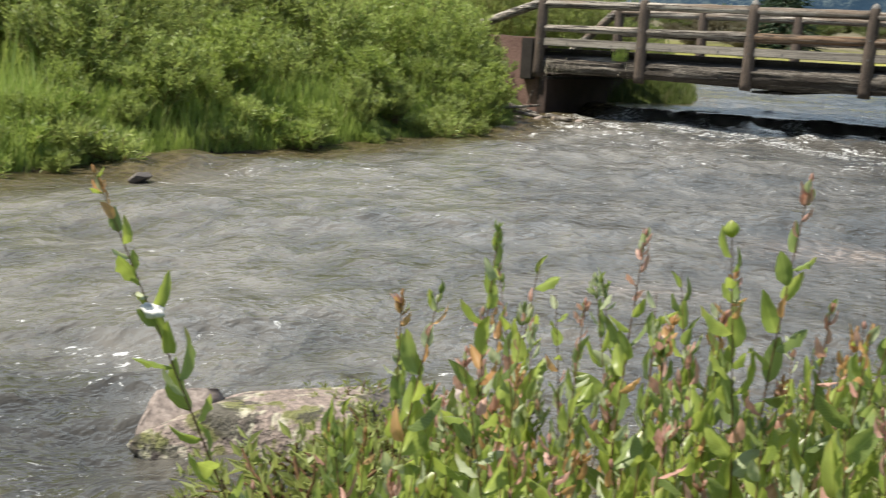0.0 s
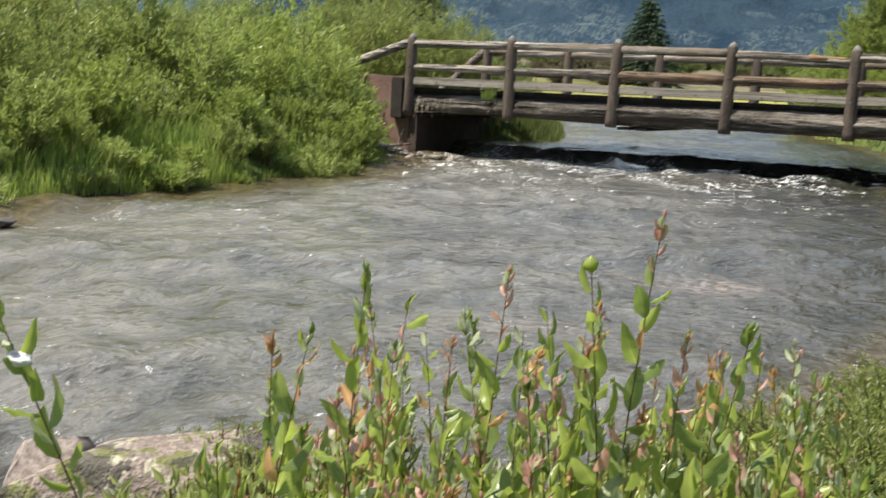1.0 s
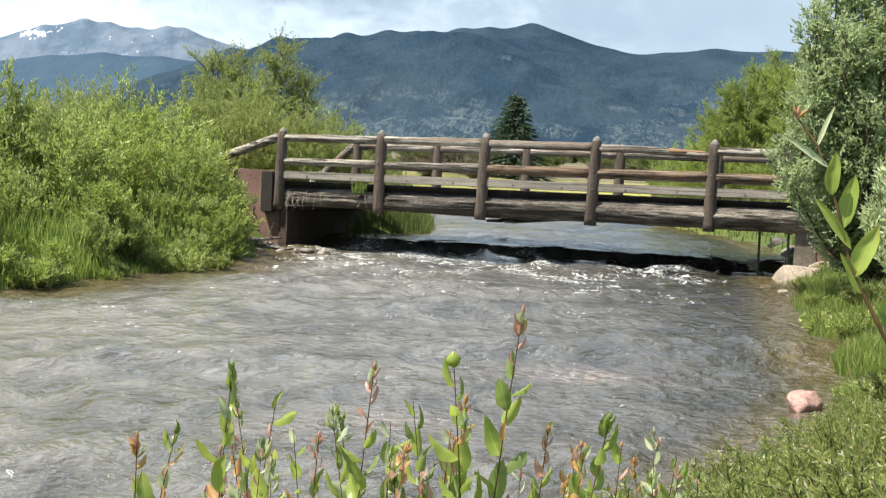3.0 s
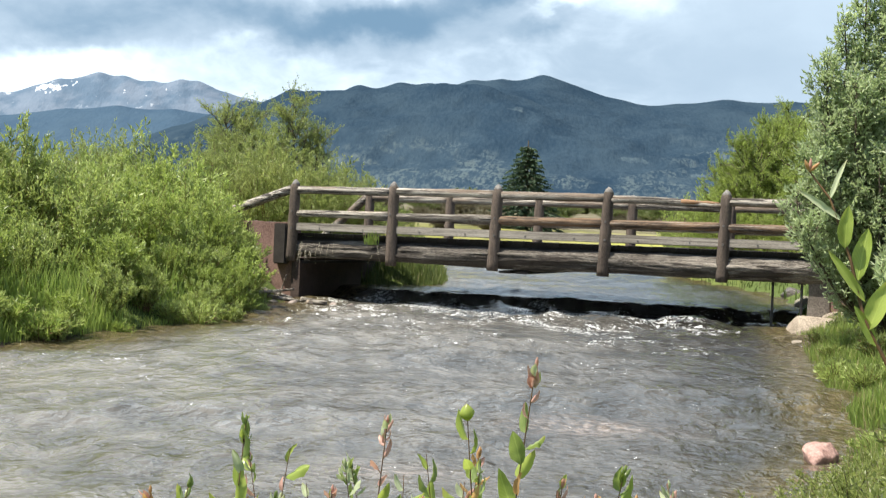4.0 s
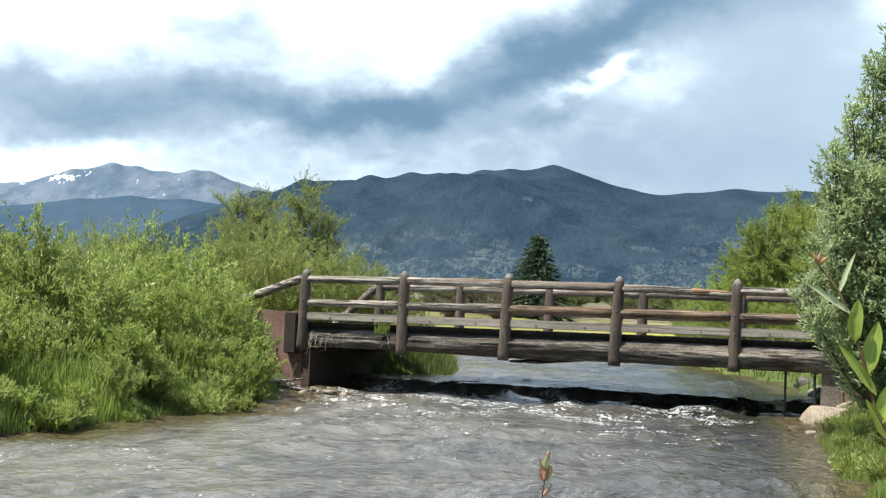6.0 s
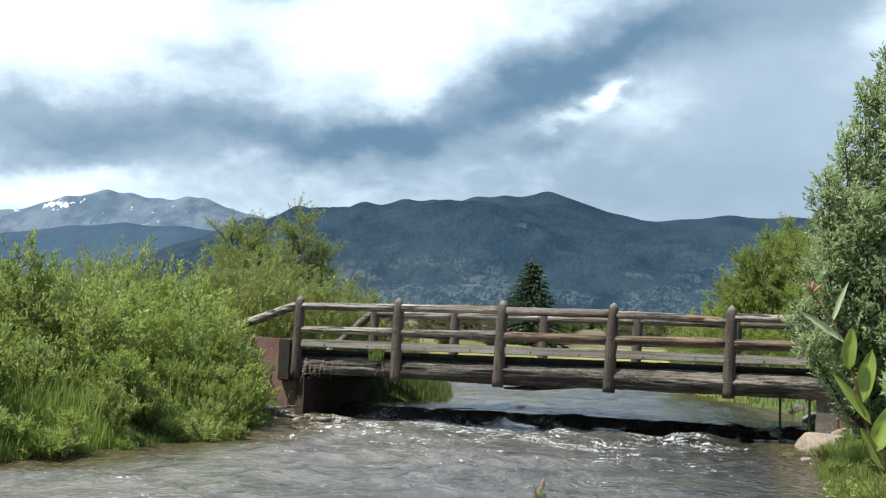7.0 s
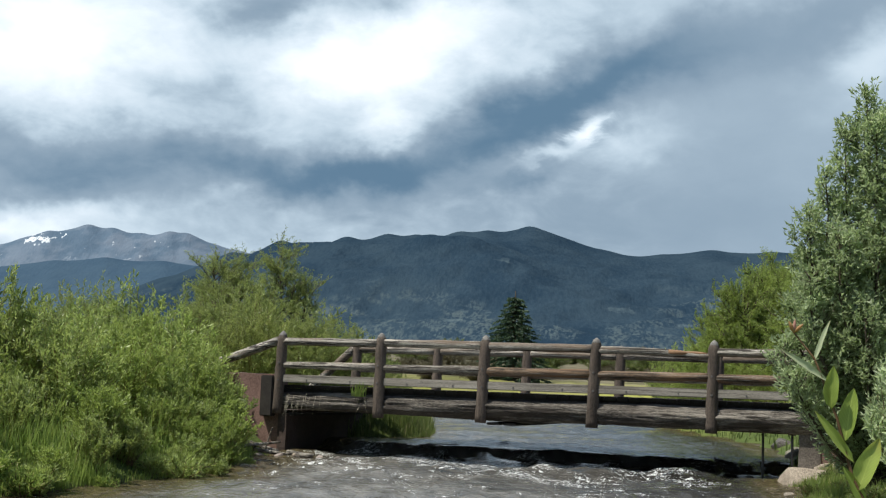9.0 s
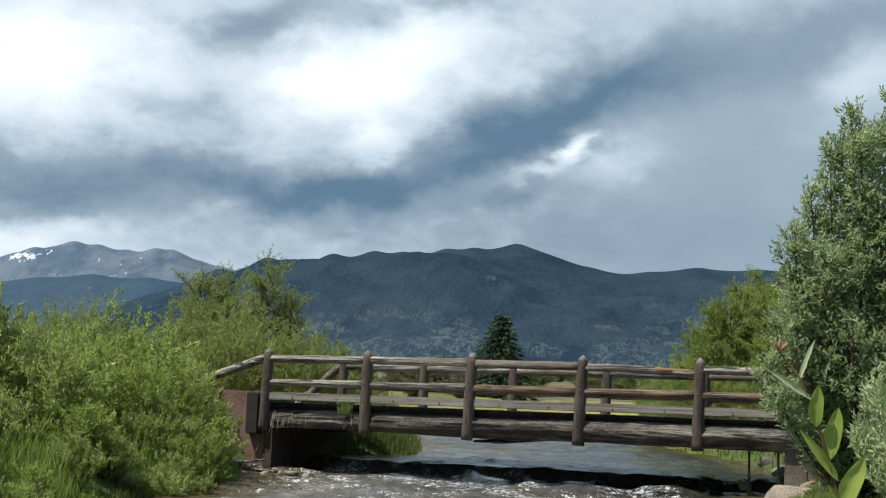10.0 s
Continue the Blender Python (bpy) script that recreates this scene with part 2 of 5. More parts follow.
MAT_CAP = surface("worn_grey_post_top", (0.12, 0.11, 0.10), (0.27, 0.255, 0.235), 12.0, 60.0, 0.85, 0.6, 0.006)
# Deck wood, its colour darkened to paint the shade below the curb.
MAT_DECK = surface("shade_dark_plank", (0.022, 0.018, 0.015), (0.055, 0.047, 0.04), 3.0, 60.0, 0.85, 0.35, 0.004, rand=0.25)
MAT_TORN = surface("torn_orange_wood", (0.16, 0.085, 0.045), (0.33, 0.20, 0.11), 6.0, 60.0, 0.8, 0.5, 0.006, (0.4, 4, 4))
MAT_METAL = surface("dull_bolt_steel", (0.05, 0.05, 0.05), (0.16, 0.15, 0.14), 20.0, 90.0, 0.5, 0.1, 0.001)
# Abutment concrete darkened in its colour to paint the shade under the deck.
MAT_SHADE_CONCRETE = surface("shade_dark_concrete", (0.045, 0.031, 0.026), (0.090, 0.063, 0.053), 1.8, 35.0, 0.8, 0.35, 0.006)
MAT_PIER = surface("grey_brown_concrete", (0.10, 0.082, 0.068), (0.19, 0.165, 0.14), 2.5, 35.0, 0.9, 0.35, 0.006)
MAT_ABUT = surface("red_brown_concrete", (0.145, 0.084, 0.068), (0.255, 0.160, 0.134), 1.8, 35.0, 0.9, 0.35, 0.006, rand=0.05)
MAT_ROCK_PALE = surface("pale_granite", (0.17, 0.145, 0.115), (0.33, 0.285, 0.235), 3.5, 40.0, 0.85, 0.6, 0.012)
MAT_ROCK_TAN = surface("pinkish_tan_granite", (0.17, 0.135, 0.10), (0.42, 0.355, 0.28), 3.0, 40.0, 0.85, 0.8, 0.02)
MAT_ROCK_PINK = surface("pink_granite", (0.19, 0.15, 0.13), (0.38, 0.32, 0.285), 5.0, 50.0, 0.75, 0.5, 0.01)
MAT_ROCK_RED = surface("red_granite", (0.28, 0.155, 0.125), (0.46, 0.30, 0.255), 5.0, 50.0, 0.7, 0.5, 0.01)
MAT_ROCK_DARK = surface("wet_dark_stone", (0.05, 0.045, 0.042), (0.16, 0.14, 0.125), 5.0, 50.0, 0.5, 0.5, 0.01)
MAT_ROCK_MOSS = surface("mossy_grey_stone", (0.075, 0.075, 0.045), (0.24, 0.225, 0.18), 6.0, 45.0, 0.9, 0.7, 0.014)
def lichen_extra(g, p, c):
    spots = g.noise(p, 7.0, 5.0, 0.65, 0.5)
    c = g.mix(g.step(spots, 0.50, 0.58, 0.0, 0.85), c, (0.46, 0.44, 0.33))
    moss = g.noise(p, 8.0, 4.0, 0.6)
    c = g.mix(g.step(moss, 0.50, 0.58, 0.0, 0.85), c, (0.13, 0.14, 0.035))
    pits = g.noise(p, 6.5, 5.0, 0.65, 0.4)
    return g.mix(g.step(pits, 0.52, 0.58, 0.0, 0.8), c, (0.035, 0.03, 0.028))


MAT_ROCK_LICHEN = surface("lichened_granite", (0.16, 0.13, 0.11), (0.34, 0.27, 0.235), 3.0, 45.0, 0.85, 0.9, 0.02, extra=lichen_extra)
MAT_BARK = surface("willow_bark", (0.055, 0.042, 0.03), (0.14, 0.11, 0.08), 5.0, 40.0, 0.9, 0.5, 0.006)
MAT_TWIG = surface("red_brown_twig", (0.09, 0.045, 0.025), (0.19, 0.11, 0.05), 8.0, 70.0, 0.6, 0.2, 0.002)
MAT_STEM = surface("green_brown_stem", (0.075, 0.070, 0.028), (0.17, 0.16, 0.06), 8.0, 70.0, 0.6, 0.2, 0.002)
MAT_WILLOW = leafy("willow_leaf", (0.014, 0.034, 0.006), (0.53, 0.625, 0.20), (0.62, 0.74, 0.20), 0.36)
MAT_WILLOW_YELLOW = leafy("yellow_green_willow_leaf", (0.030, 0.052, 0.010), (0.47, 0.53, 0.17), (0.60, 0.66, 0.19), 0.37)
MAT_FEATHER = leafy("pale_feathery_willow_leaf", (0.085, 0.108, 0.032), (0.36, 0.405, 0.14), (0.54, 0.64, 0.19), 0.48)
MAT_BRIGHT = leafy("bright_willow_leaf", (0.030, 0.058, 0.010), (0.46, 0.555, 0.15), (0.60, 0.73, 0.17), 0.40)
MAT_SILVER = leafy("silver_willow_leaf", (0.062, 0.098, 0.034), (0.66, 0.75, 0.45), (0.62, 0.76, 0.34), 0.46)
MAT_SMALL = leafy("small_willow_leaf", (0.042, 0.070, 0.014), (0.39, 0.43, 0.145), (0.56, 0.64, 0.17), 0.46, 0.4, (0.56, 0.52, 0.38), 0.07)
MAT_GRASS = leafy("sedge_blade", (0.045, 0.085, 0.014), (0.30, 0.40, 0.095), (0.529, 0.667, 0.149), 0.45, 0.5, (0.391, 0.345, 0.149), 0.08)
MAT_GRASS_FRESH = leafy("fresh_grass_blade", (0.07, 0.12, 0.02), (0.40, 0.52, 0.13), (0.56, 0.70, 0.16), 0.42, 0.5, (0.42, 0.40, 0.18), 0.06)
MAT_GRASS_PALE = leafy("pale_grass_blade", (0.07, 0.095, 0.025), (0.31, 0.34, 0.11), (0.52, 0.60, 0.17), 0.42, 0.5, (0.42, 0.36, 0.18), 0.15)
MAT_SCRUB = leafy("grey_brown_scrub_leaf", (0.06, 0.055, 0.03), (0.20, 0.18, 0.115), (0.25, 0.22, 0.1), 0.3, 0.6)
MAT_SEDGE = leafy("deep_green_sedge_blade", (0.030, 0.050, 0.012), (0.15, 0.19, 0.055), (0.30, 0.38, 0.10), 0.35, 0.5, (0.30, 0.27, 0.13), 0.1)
MAT_STRAW = surface("dry_straw", (0.27, 0.24, 0.17), (0.48, 0.44, 0.34), 20.0, 80.0, 0.8, 0.0)
MAT_SPRUCE = leafy("spruce_needle", (0.018, 0.042, 0.022), (0.085, 0.135, 0.070), (0.07, 0.13, 0.05), 0.2, 0.6)
MAT_LEAF = leafy("broad_willow_leaf", (0.040, 0.072, 0.016), (0.31, 0.385, 0.13), (0.42, 0.54, 0.12), 0.42, 0.30, single=True)
MAT_LEAF_YELLOW = leafy("young_yellow_leaf", (0.15, 0.22, 0.035), (0.40, 0.47, 0.11), (0.52, 0.62, 0.12), 0.44, 0.34, single=True)
MAT_LEAF_PALE = leafy("downy_leaf_underside", (0.34, 0.40, 0.22), (0.54, 0.58, 0.38), (0.50, 0.58, 0.24), 0.42, 0.5, single=True)
MAT_LEAF_ORANGE = leafy("orange_turned_leaf", (0.46, 0.22, 0.09), (0.60, 0.40, 0.19), (0.68, 0.42, 0.16), 0.4, 0.4, single=True)
MAT_LEAF_RED = leafy("red_bud_leaf", (0.52, 0.25, 0.19), (0.68, 0.45, 0.38), (0.70, 0.40, 0.28), 0.4, 0.4, single=True)
MAT_FLUFF = surface("white_seed_fluff", (0.62, 0.60, 0.55), (0.80, 0.79, 0.75), 30.0, 90.0, 0.95, 0.5, 0.002)


# Water: silty, grey-brown, with foam where it breaks and flecks painted for glints
def water_material():
    m = bpy.data.materials.new("creek_water")
    m.use_nodes = True
    m.node_tree.nodes.clear()
    g = Graph(m.node_tree)
    p = g.coords("Object")
    x, y, z = g.xyz(p)
    flow = g.place(p, (1.75, 0.75, 1.0), (0, 0, -8))
    a = g.noise(flow, 1.8, 4.0, 0.52, 0.3)
    b = g.noise(g.place(p, (1.3, 1.0, 1.0), (0, 0, 20)), 7.5, 3.0, 0.5, 0.3)
    c = g.noise(p, 26.0, 3.0, 0.6, 0.4)
    depth = g.node("ShaderNodeAttribute")
    depth.attribute_name = "depth"
    d = depth.outputs["Fac"]
    water_tone = g.node("ShaderNodeAttribute")
    water_tone.attribute_name = "water_tone"
    bar = g.node("ShaderNodeAttribute")
    bar.attribute_name = "bar"
    # The dark tone also paints in trees mirrored on the right.
    dark_water = g.mix(g.step(a, 0.35, 0.65), (0.010, 0.009, 0.008), (0.022, 0.021, 0.019))
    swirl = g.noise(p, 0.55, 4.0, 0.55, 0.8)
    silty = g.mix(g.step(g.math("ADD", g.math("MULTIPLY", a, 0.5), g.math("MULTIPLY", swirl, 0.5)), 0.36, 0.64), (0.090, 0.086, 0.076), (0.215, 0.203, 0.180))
    deep = g.mix(water_tone.outputs["Fac"], dark_water, silty)
    shoal = g.mix(g.step(b, 0.3, 0.7), (0.052, 0.042, 0.021), (0.115, 0.093, 0.050))
    col = g.mix(g.step(d, 0.0, 0.6), shoal, deep)
    col = g.mix(g.math("MULTIPLY", bar.outputs["Fac"], g.step(b, 0.40, 0.60, 0.15, 0.65)), col, (0.36, 0.30, 0.26))
    broken = g.node("ShaderNodeAttribute")
    broken.attribute_name = "riffle"
    r = broken.outputs["Fac"]
    turned = g.place(p, (1.3, 1.0, 1.0), (0, 0, -14))
    lace = g.noise(turned, 13.0, 7.0, 0.75, 1.2)
    clump = g.noise(g.place(p, (1.0, 1.3, 1.0), (0, 0, -14)), 1.2, 4.0, 0.6, 0.5)
    tuft = g.noise(turned, 4.5, 4.0, 0.6, 0.8)
    dens = g.math("ADD", g.math("MULTIPLY", g.step(clump, 0.44, 0.58), g.math("ADD", g.math("MULTIPLY", r, 0.98), 0.03)), g.math("MULTIPLY", g.step(tuft, 0.46, 0.58), g.math("MULTIPLY", r, 0.85)))
    # White flecks away from the riffle are painted in for glints.
    dens = g.math("ADD", dens, g.math("MULTIPLY", g.math("MULTIPLY", g.step(tuft, 0.53, 0.66), g.step(clump, 0.46, 0.60)), 0.34))
    dens = g.math("MINIMUM", dens, 0.77)
    edge = g.math("SUBTRACT", 0.646, g.math("MULTIPLY", dens, 0.175))
    foam_glint = g.step(lace, edge, g.math("ADD", edge, 0.07))
    col = g.mix(g.math("MULTIPLY", foam_glint, 0.9), col, (0.84, 0.86, 0.86))
    bs = g.node("ShaderNodeBsdfPrincipled")
    g.put(bs.inputs["Base Color"], col)
    g.put(bs.inputs["Roughness"], g.step(foam_glint, 0.0, 1.0, 0.10, 0.7))
    bs.inputs["IOR"].default_value = 1.33
    h = g.math("ADD", g.math("MULTIPLY", a, 0.60), g.math("ADD", g.math("MULTIPLY", b, 0.24), g.math("MULTIPLY", c, 0.02)))
    chop = g.node("ShaderNodeAttribute")
    chop.attribute_name = "chop"
    g.put(bs.inputs["Normal"], g.bump(g.math("MULTIPLY", h, chop.outputs["Fac"]), 1.0, 0.2))
    o = g.node("ShaderNodeOutputMaterial")
    g.tree.links.new(bs.outputs[0], o.inputs[0])
    return m


MAT_WATER = water_material()


def mountain_material(name, forest, forest_light, rock, rock_share, rock_top=9999.0, snow_from=None):
    m = bpy.data.materials.new(name)
    m.use_nodes = True
    m.node_tree.nodes.clear()
    g = Graph(m.node_tree)
    p = g.coords("Object")
    x, y, z = g.xyz(p)
    big, mid = g.noise(p, 0.0022, 4.0), g.noise(g.place(p, (1, 0.4, 1.3)), 0.011, 5.0, 0.6)
    fine, ticks = g.noise(g.place(p, (1.2, 0.4, 0.5)), 0.06, 3.0, 0.7), g.noise(g.place(p, (1.0, 0.25, 0.45)), 0.21, 3.0, 0.65)
    # Broad tone bands paint lit and shaded slopes into the colour.
    slope_shade = g.noise(g.place(p, (1.0, 0.3, 0.35), (0, 28, 0)), 0.0042, 3.0, 0.5)
    c = g.mix(g.step(g.math("ADD", g.math("ADD", g.math("MULTIPLY", mid, 0.45), g.math("MULTIPLY", ticks, 0.35)), g.math("MULTIPLY", slope_shade, 0.45)), 0.47, 0.76), forest, forest_light)
    rocky = g.step(g.math("ADD", g.math("MULTIPLY", mid, 0.7), g.math("MULTIPLY", big, 0.5)), 0.94 - rock_share, 1.04 - rock_share)
    rocky = g.math("MULTIPLY", rocky, g.step(g.noise(p, 0.0035, 3.0), 0.44, 0.58))
    rocky = g.math("MULTIPLY", rocky, g.step(z, rock_top - 60.0, rock_top, 1.0, 0.0))
    c = g.mix(g.math("MULTIPLY", rocky, g.step(g.math("ADD", g.math("MULTIPLY", fine, 0.5), g.math("MULTIPLY", ticks, 0.5)), 0.45, 0.60)), c, rock)
    # bare outcrops, few and small
    bare = g.math("MULTIPLY", g.step(g.noise(g.place(p, (1, 0.5, 1.6)), 0.0085, 4.0, 0.6), 0.665, 0.70), g.step(fine, 0.4, 0.6, 0.4, 1.0))
    c = g.mix(g.math("MULTIPLY", bare, 0.45), c, [v * 1.5 for v in rock])
    if snow_from:
        c = g.mix(g.math("MULTIPLY", g.step(mid, 0.42, 0.60), 0.75), c, rock)
        steep = g.noise(g.place(p, (1.0, 0.5, 0.55), (0, 25, 0)), 0.017, 4.0, 0.6)
        s = g.math("MULTIPLY", g.step(g.math("ADD", steep, g.math("MULTIPLY", g.math("SUBTRACT", fine, 0.5), 0.25)), 0.636, 0.650), g.step(z, snow_from - 130.0, snow_from, 0.0, 1.0))
        c = g.mix(s, c, (0.80, 0.83, 0.86))
    bs = g.node("ShaderNodeBsdfPrincipled")
    g.put(bs.inputs["Base Color"], c)
    bs.inputs["Roughness"].default_value, bs.inputs["Specular IOR Level"].default_value = 1.0, 0.0
    g.put(bs.inputs["Normal"], g.bump(g.math("ADD", mid, g.math("MULTIPLY", fine, 0.4)), 0.6, 12.0))
    o = g.node("ShaderNodeOutputMaterial")
    g.tree.links.new(bs.outputs[0], o.inputs[0])
    return m


# Blue distance haze is mixed into all three sets of base colours.
MAT_HILL = mountain_material("hazed_forested_hill", (0.0165, 0.0325, 0.0530), (0.0335, 0.0545, 0.0755), (0.072, 0.096, 0.106), 0.42, 205.0)
MAT_FOOT = mountain_material("hazed_forested_foothill", (0.040, 0.070, 0.108), (0.054, 0.088, 0.126), (0.11, 0.14, 0.17), 0.22, 260.0)
MAT_ALP = mountain_material("hazed_snow_streaked_peak", (0.080, 0.120, 0.170), (0.110, 0.152, 0.205), (0.150, 0.186, 0.236), 0.42, 9999.0, 455.0)


# ---------------------------------------------------------------- building helpers
def link(name, verts, faces, material, parent=None, label="", smooth=False, m=None):
    me = bpy.data.meshes.new(name)
    me.from_pydata(verts, [], faces)
    me.materials.append(material)
    if smooth:
        me.shade_smooth()
    ob = new(name, me)
    if m is not None:
        ob.matrix_basis = m
    if parent:
        ob.parent = parent
    if label:
        ob["label"] = label
    return ob


def part(name, bm, material, parent=None, label="", smooth=True, m=None):
    me = bpy.data.meshes.new(name)
    bm.to_mesh(me)
    bm.free()
    me.materials.append(material)
    if smooth:
        me.shade_smooth()
    ob = new(name, me)
    if m is not None:
        ob.matrix_basis = m
    if parent:
        ob.parent = parent
    if label:
        ob["label"] = label
    return ob


def thing(name, label, category, at=(0, 0, 0), turn=0.0, group="", kind=""):
    ob = new(name)
    ob.empty_display_size = 0.2
    ob.matrix_basis = pose(*at, 0, 0, turn)
    return tagged(ob, label, category, group, kind)


def noise3(p, s):
    return noise.fractal(Vector(p) * s, 0.6, 2.0, 4)


def log_mesh(bm, a, b, r0, r1, sides=14, rings=10, knots=0.10, dome=0.0, bow=0.0, seed=0.0):
    """A round log from a to b with an uneven skin; dome rounds its far end."""
    a, b = Vector(a), Vector(b)
    axis = (b - a).normalized()
    u = axis.orthogonal().normalized()
    if abs(axis.z) < 0.9:
        u = axis.cross(Vector((0, 0, 1))).normalized()
    w = axis.cross(u).normalized()
    stops = [(i / rings, 1.0) for i in range(rings + 1)]
    if dome:
        length = (b - a).length
        stops = [(t * (1 - dome / length), 1.0) for t, _ in stops] + [(1 - dome / length * k, c) for k, c in ((0.66, 0.88), (0.34, 0.62), (0.08, 0.25))]
    loops = []
    for t, c in stops:
        mid = a.lerp(b, t) + w * bow * math.sin(math.pi * t)
        r = (r0 + (r1 - r0) * t) * c
        ring = []
        for k in range(sides):
            ang = 2 * math.pi * k / sides
            d = u * math.cos(ang) + w * math.sin(ang)
            n = noise3((t * 3.1 + seed, d.x * 0.9 + seed * 2.3, d.z * 0.9 + d.y), 1.3)
            ring.append(bm.verts.new(mid + d * r * (1 + knots * n)))
        loops.append(ring)
    for p, q in zip(loops, loops[1:]):
        for k in range(sides):
            bm.faces.new((p[k], p[(k + 1) % sides], q[(k + 1) % sides], q[k]))
    bm.faces.new(loops[0][::-1])
    bm.faces.new(loops[-1])
    return bm


def slab(bm, lo, hi, bevel=0.008, rough=0.0, seed=0.0, cuts=0):
    """A box with rounded and slightly uneven edges."""
    made = bmesh.ops.create_cube(bm, size=1.0)["verts"]
    lo, hi = Vector(lo), Vector(hi)
    for v in made:
        v.co = Vector([(lo[i] + hi[i]) / 2 + v.co[i] * (hi[i] - lo[i]) for i in range(3)])
    edges = {e for v in made for e in v.link_edges}
    if cuts:
        bmesh.ops.subdivide_edges(bm, edges=list(edges), cuts=cuts, use_grid_fill=True)
    elif bevel:
        bmesh.ops.bevel(bm, geom=list(edges), offset=bevel, segments=2, affect="EDGES")
    if rough:
        for v in bm.verts:
            v.co += Vector([noise3(v.co + Vector((seed + 7 * i, 0, 0)), 2.5) * rough for i in range(3)])
    return bm


# ---------------------------------------------------------------- the creek's plan
LEFT_EDGE = [(-9.5, -8), (-7.6, 3), (-6.95, 10), (-6.7, 12.5), (-5.9, 15.5), (-5.0, 18.9), (-5.2, 21.4), (-5.3, 24.7), (-5.0, 27.3), (-3.5, 28.1), (-2.9, 29.2), (-3.0, 31.5), (-3.4, 35), (-4.0, 42), (-5.5, 58), (-9, 78)]
RIGHT_EDGE = [(-6.5, -8), (-4.0, 0.2), (-2.2, 2.3), (-0.6, 3.5), (0.5, 4.9), (1.45, 7.2), (2.35, 9.8), (2.55, 12.3), (2.85, 14.5), (3.4, 18.6), (3.95, 22.8), (4.6, 27), (4.8, 33), (3.9, 42), (3.6, 55), (3, 66), (0, 80)]
CREEK = np.array(LEFT_EDGE + RIGHT_EDGE[::-1])


def creek_distance(x, y):
    """Metres to the water's edge: positive on land, negative in the creek."""
    x, y = np.asarray(x, float), np.asarray(y, float)
    best, inside = np.full(x.shape, 1e9), np.zeros(x.shape, bool)
    for (ax, ay), (bx, by) in zip(CREEK, np.roll(CREEK, -1, 0)):
        dx, dy = bx - ax, by - ay
        t = np.clip(((x - ax) * dx + (y - ay) * dy) / (dx * dx + dy * dy), 0, 1)
        best = np.minimum(best, np.hypot(x - ax - t * dx, y - ay - t * dy))
        cross = ((ay > y) != (by > y))
        with np.errstate(divide="ignore", invalid="ignore"):
            inside ^= cross & (x < (bx - ax) * (y - ay) / (by - ay + 1e-12) + ax)
    return np.where(inside, -best, best)


def waves(x, y, table):
    h = np.zeros(np.shape(x))
    for amp, kx, ky, ph in table:
        h = h + amp * np.sin(kx * x + ky * y + ph)
    return h


_r = np.random.RandomState(5)
LUMPS = [(0.05 / (1 + 0.25 * i), *(_r.normal(0, 0.5 + 0.28 * i, 2)), _r.uniform(0, 6.28)) for i in range(14)]


def smooth01(t):
    t = np.clip(t, 0, 1)
    return t * t * (3 - 2 * t)


def ground_height(x, y):
    x, y = np.asarray(x, float), np.asarray(y, float)
    d = creek_distance(x, y)
    left = x < -3.0 - 0.0 * y
    rise = np.where(left, 0.40 * smooth01((d + 0.06) / 0.75) + 0.27 * smooth01(d / 6), (0.22 * smooth01(d / 0.8) + 0.35 * smooth01(d / 5)) * (0.45 + 0.55 * smooth01((y - 4) / 6)))
    bed = -0.45 * smooth01(-d / 1.2) + 0.50 * np.exp(-((x + 1.5 + 0.4 * (y - 4.3)) / 0.75) ** 2 - ((y - 4.3) / 0.55) ** 2)
    bed = bed - 0.06 * smooth01((0.1 - d) / 0.2)
    rise = rise - 0.06 * smooth01((0.22 - d) / 0.2) * (x > -3)
    far = np.hypot(x, y - 10)
    z = np.where(d > 0, rise + waves(x, y, LUMPS) * smooth01(d / 1.5), bed)
    z = z + 0.28 * smooth01((y + 0.265 * x - 23.8) / 1.5) * smooth01((d + 0.6) / 0.6)
    return z + (0.9 * smooth01((far - 22) / 60) + np.maximum(far - 70, 0) * 0.024) * smooth01((d + 0.0) / 4)


def land(x, y):
    return float(ground_height(np.array([x]), np.array([y]))[0])


def spread(lo, hi, step, far_lo, far_hi, grow=1.18):
    mid = list(np.arange(lo, hi, step))
    s, v = step, hi
    while v < far_hi:
        mid.append(v)
        s *= grow
        v += s
    mid.append(far_hi)
    s, v, low = step, lo, []
    while True:
        s *= grow
        v -= s
        if v < far_lo:
            break
        low.append(v)
    return np.array([far_lo] + low[::-1] + mid)


def sheet(name, xs, ys, height, material, keep=None):
    X, Y = np.meshgrid(xs, ys)
    Z = height(X, Y)
    nx, ny = len(xs), len(ys)
    verts = np.stack([X, Y, Z], -1).reshape(-1, 3)
    i = np.arange(nx * ny).reshape(ny, nx)
    quads = np.stack([i[:-1, :-1], i[:-1, 1:], i[1:, 1:], i[1:, :-1]], -1).reshape(-1, 4)
    if keep is not None:
        k = keep(X, Y).reshape(-1)
        quads = quads[k[quads].any(1)]
        used = np.unique(quads)
        back = np.full(nx * ny, -1)
        back[used] = np.arange(len(used))
        verts, quads = verts[used], back[quads]
    return link(name, verts.tolist(), quads.tolist(), material, smooth=True)


ground = sheet("ground", spread(-13, 9, 0.2, -4000, 4000), spread(-7, 42, 0.22, -900, 4400), ground_height, MAT_GROUND)
tagged(ground, "grassy river banks and a straw-coloured meadow reaching to hills", "ground", kind="structure")

# Water: a finely rippled sheet, rougher over the shallow bar just below the bridge
_r = np.random.RandomState(9)
RIPPLES = []
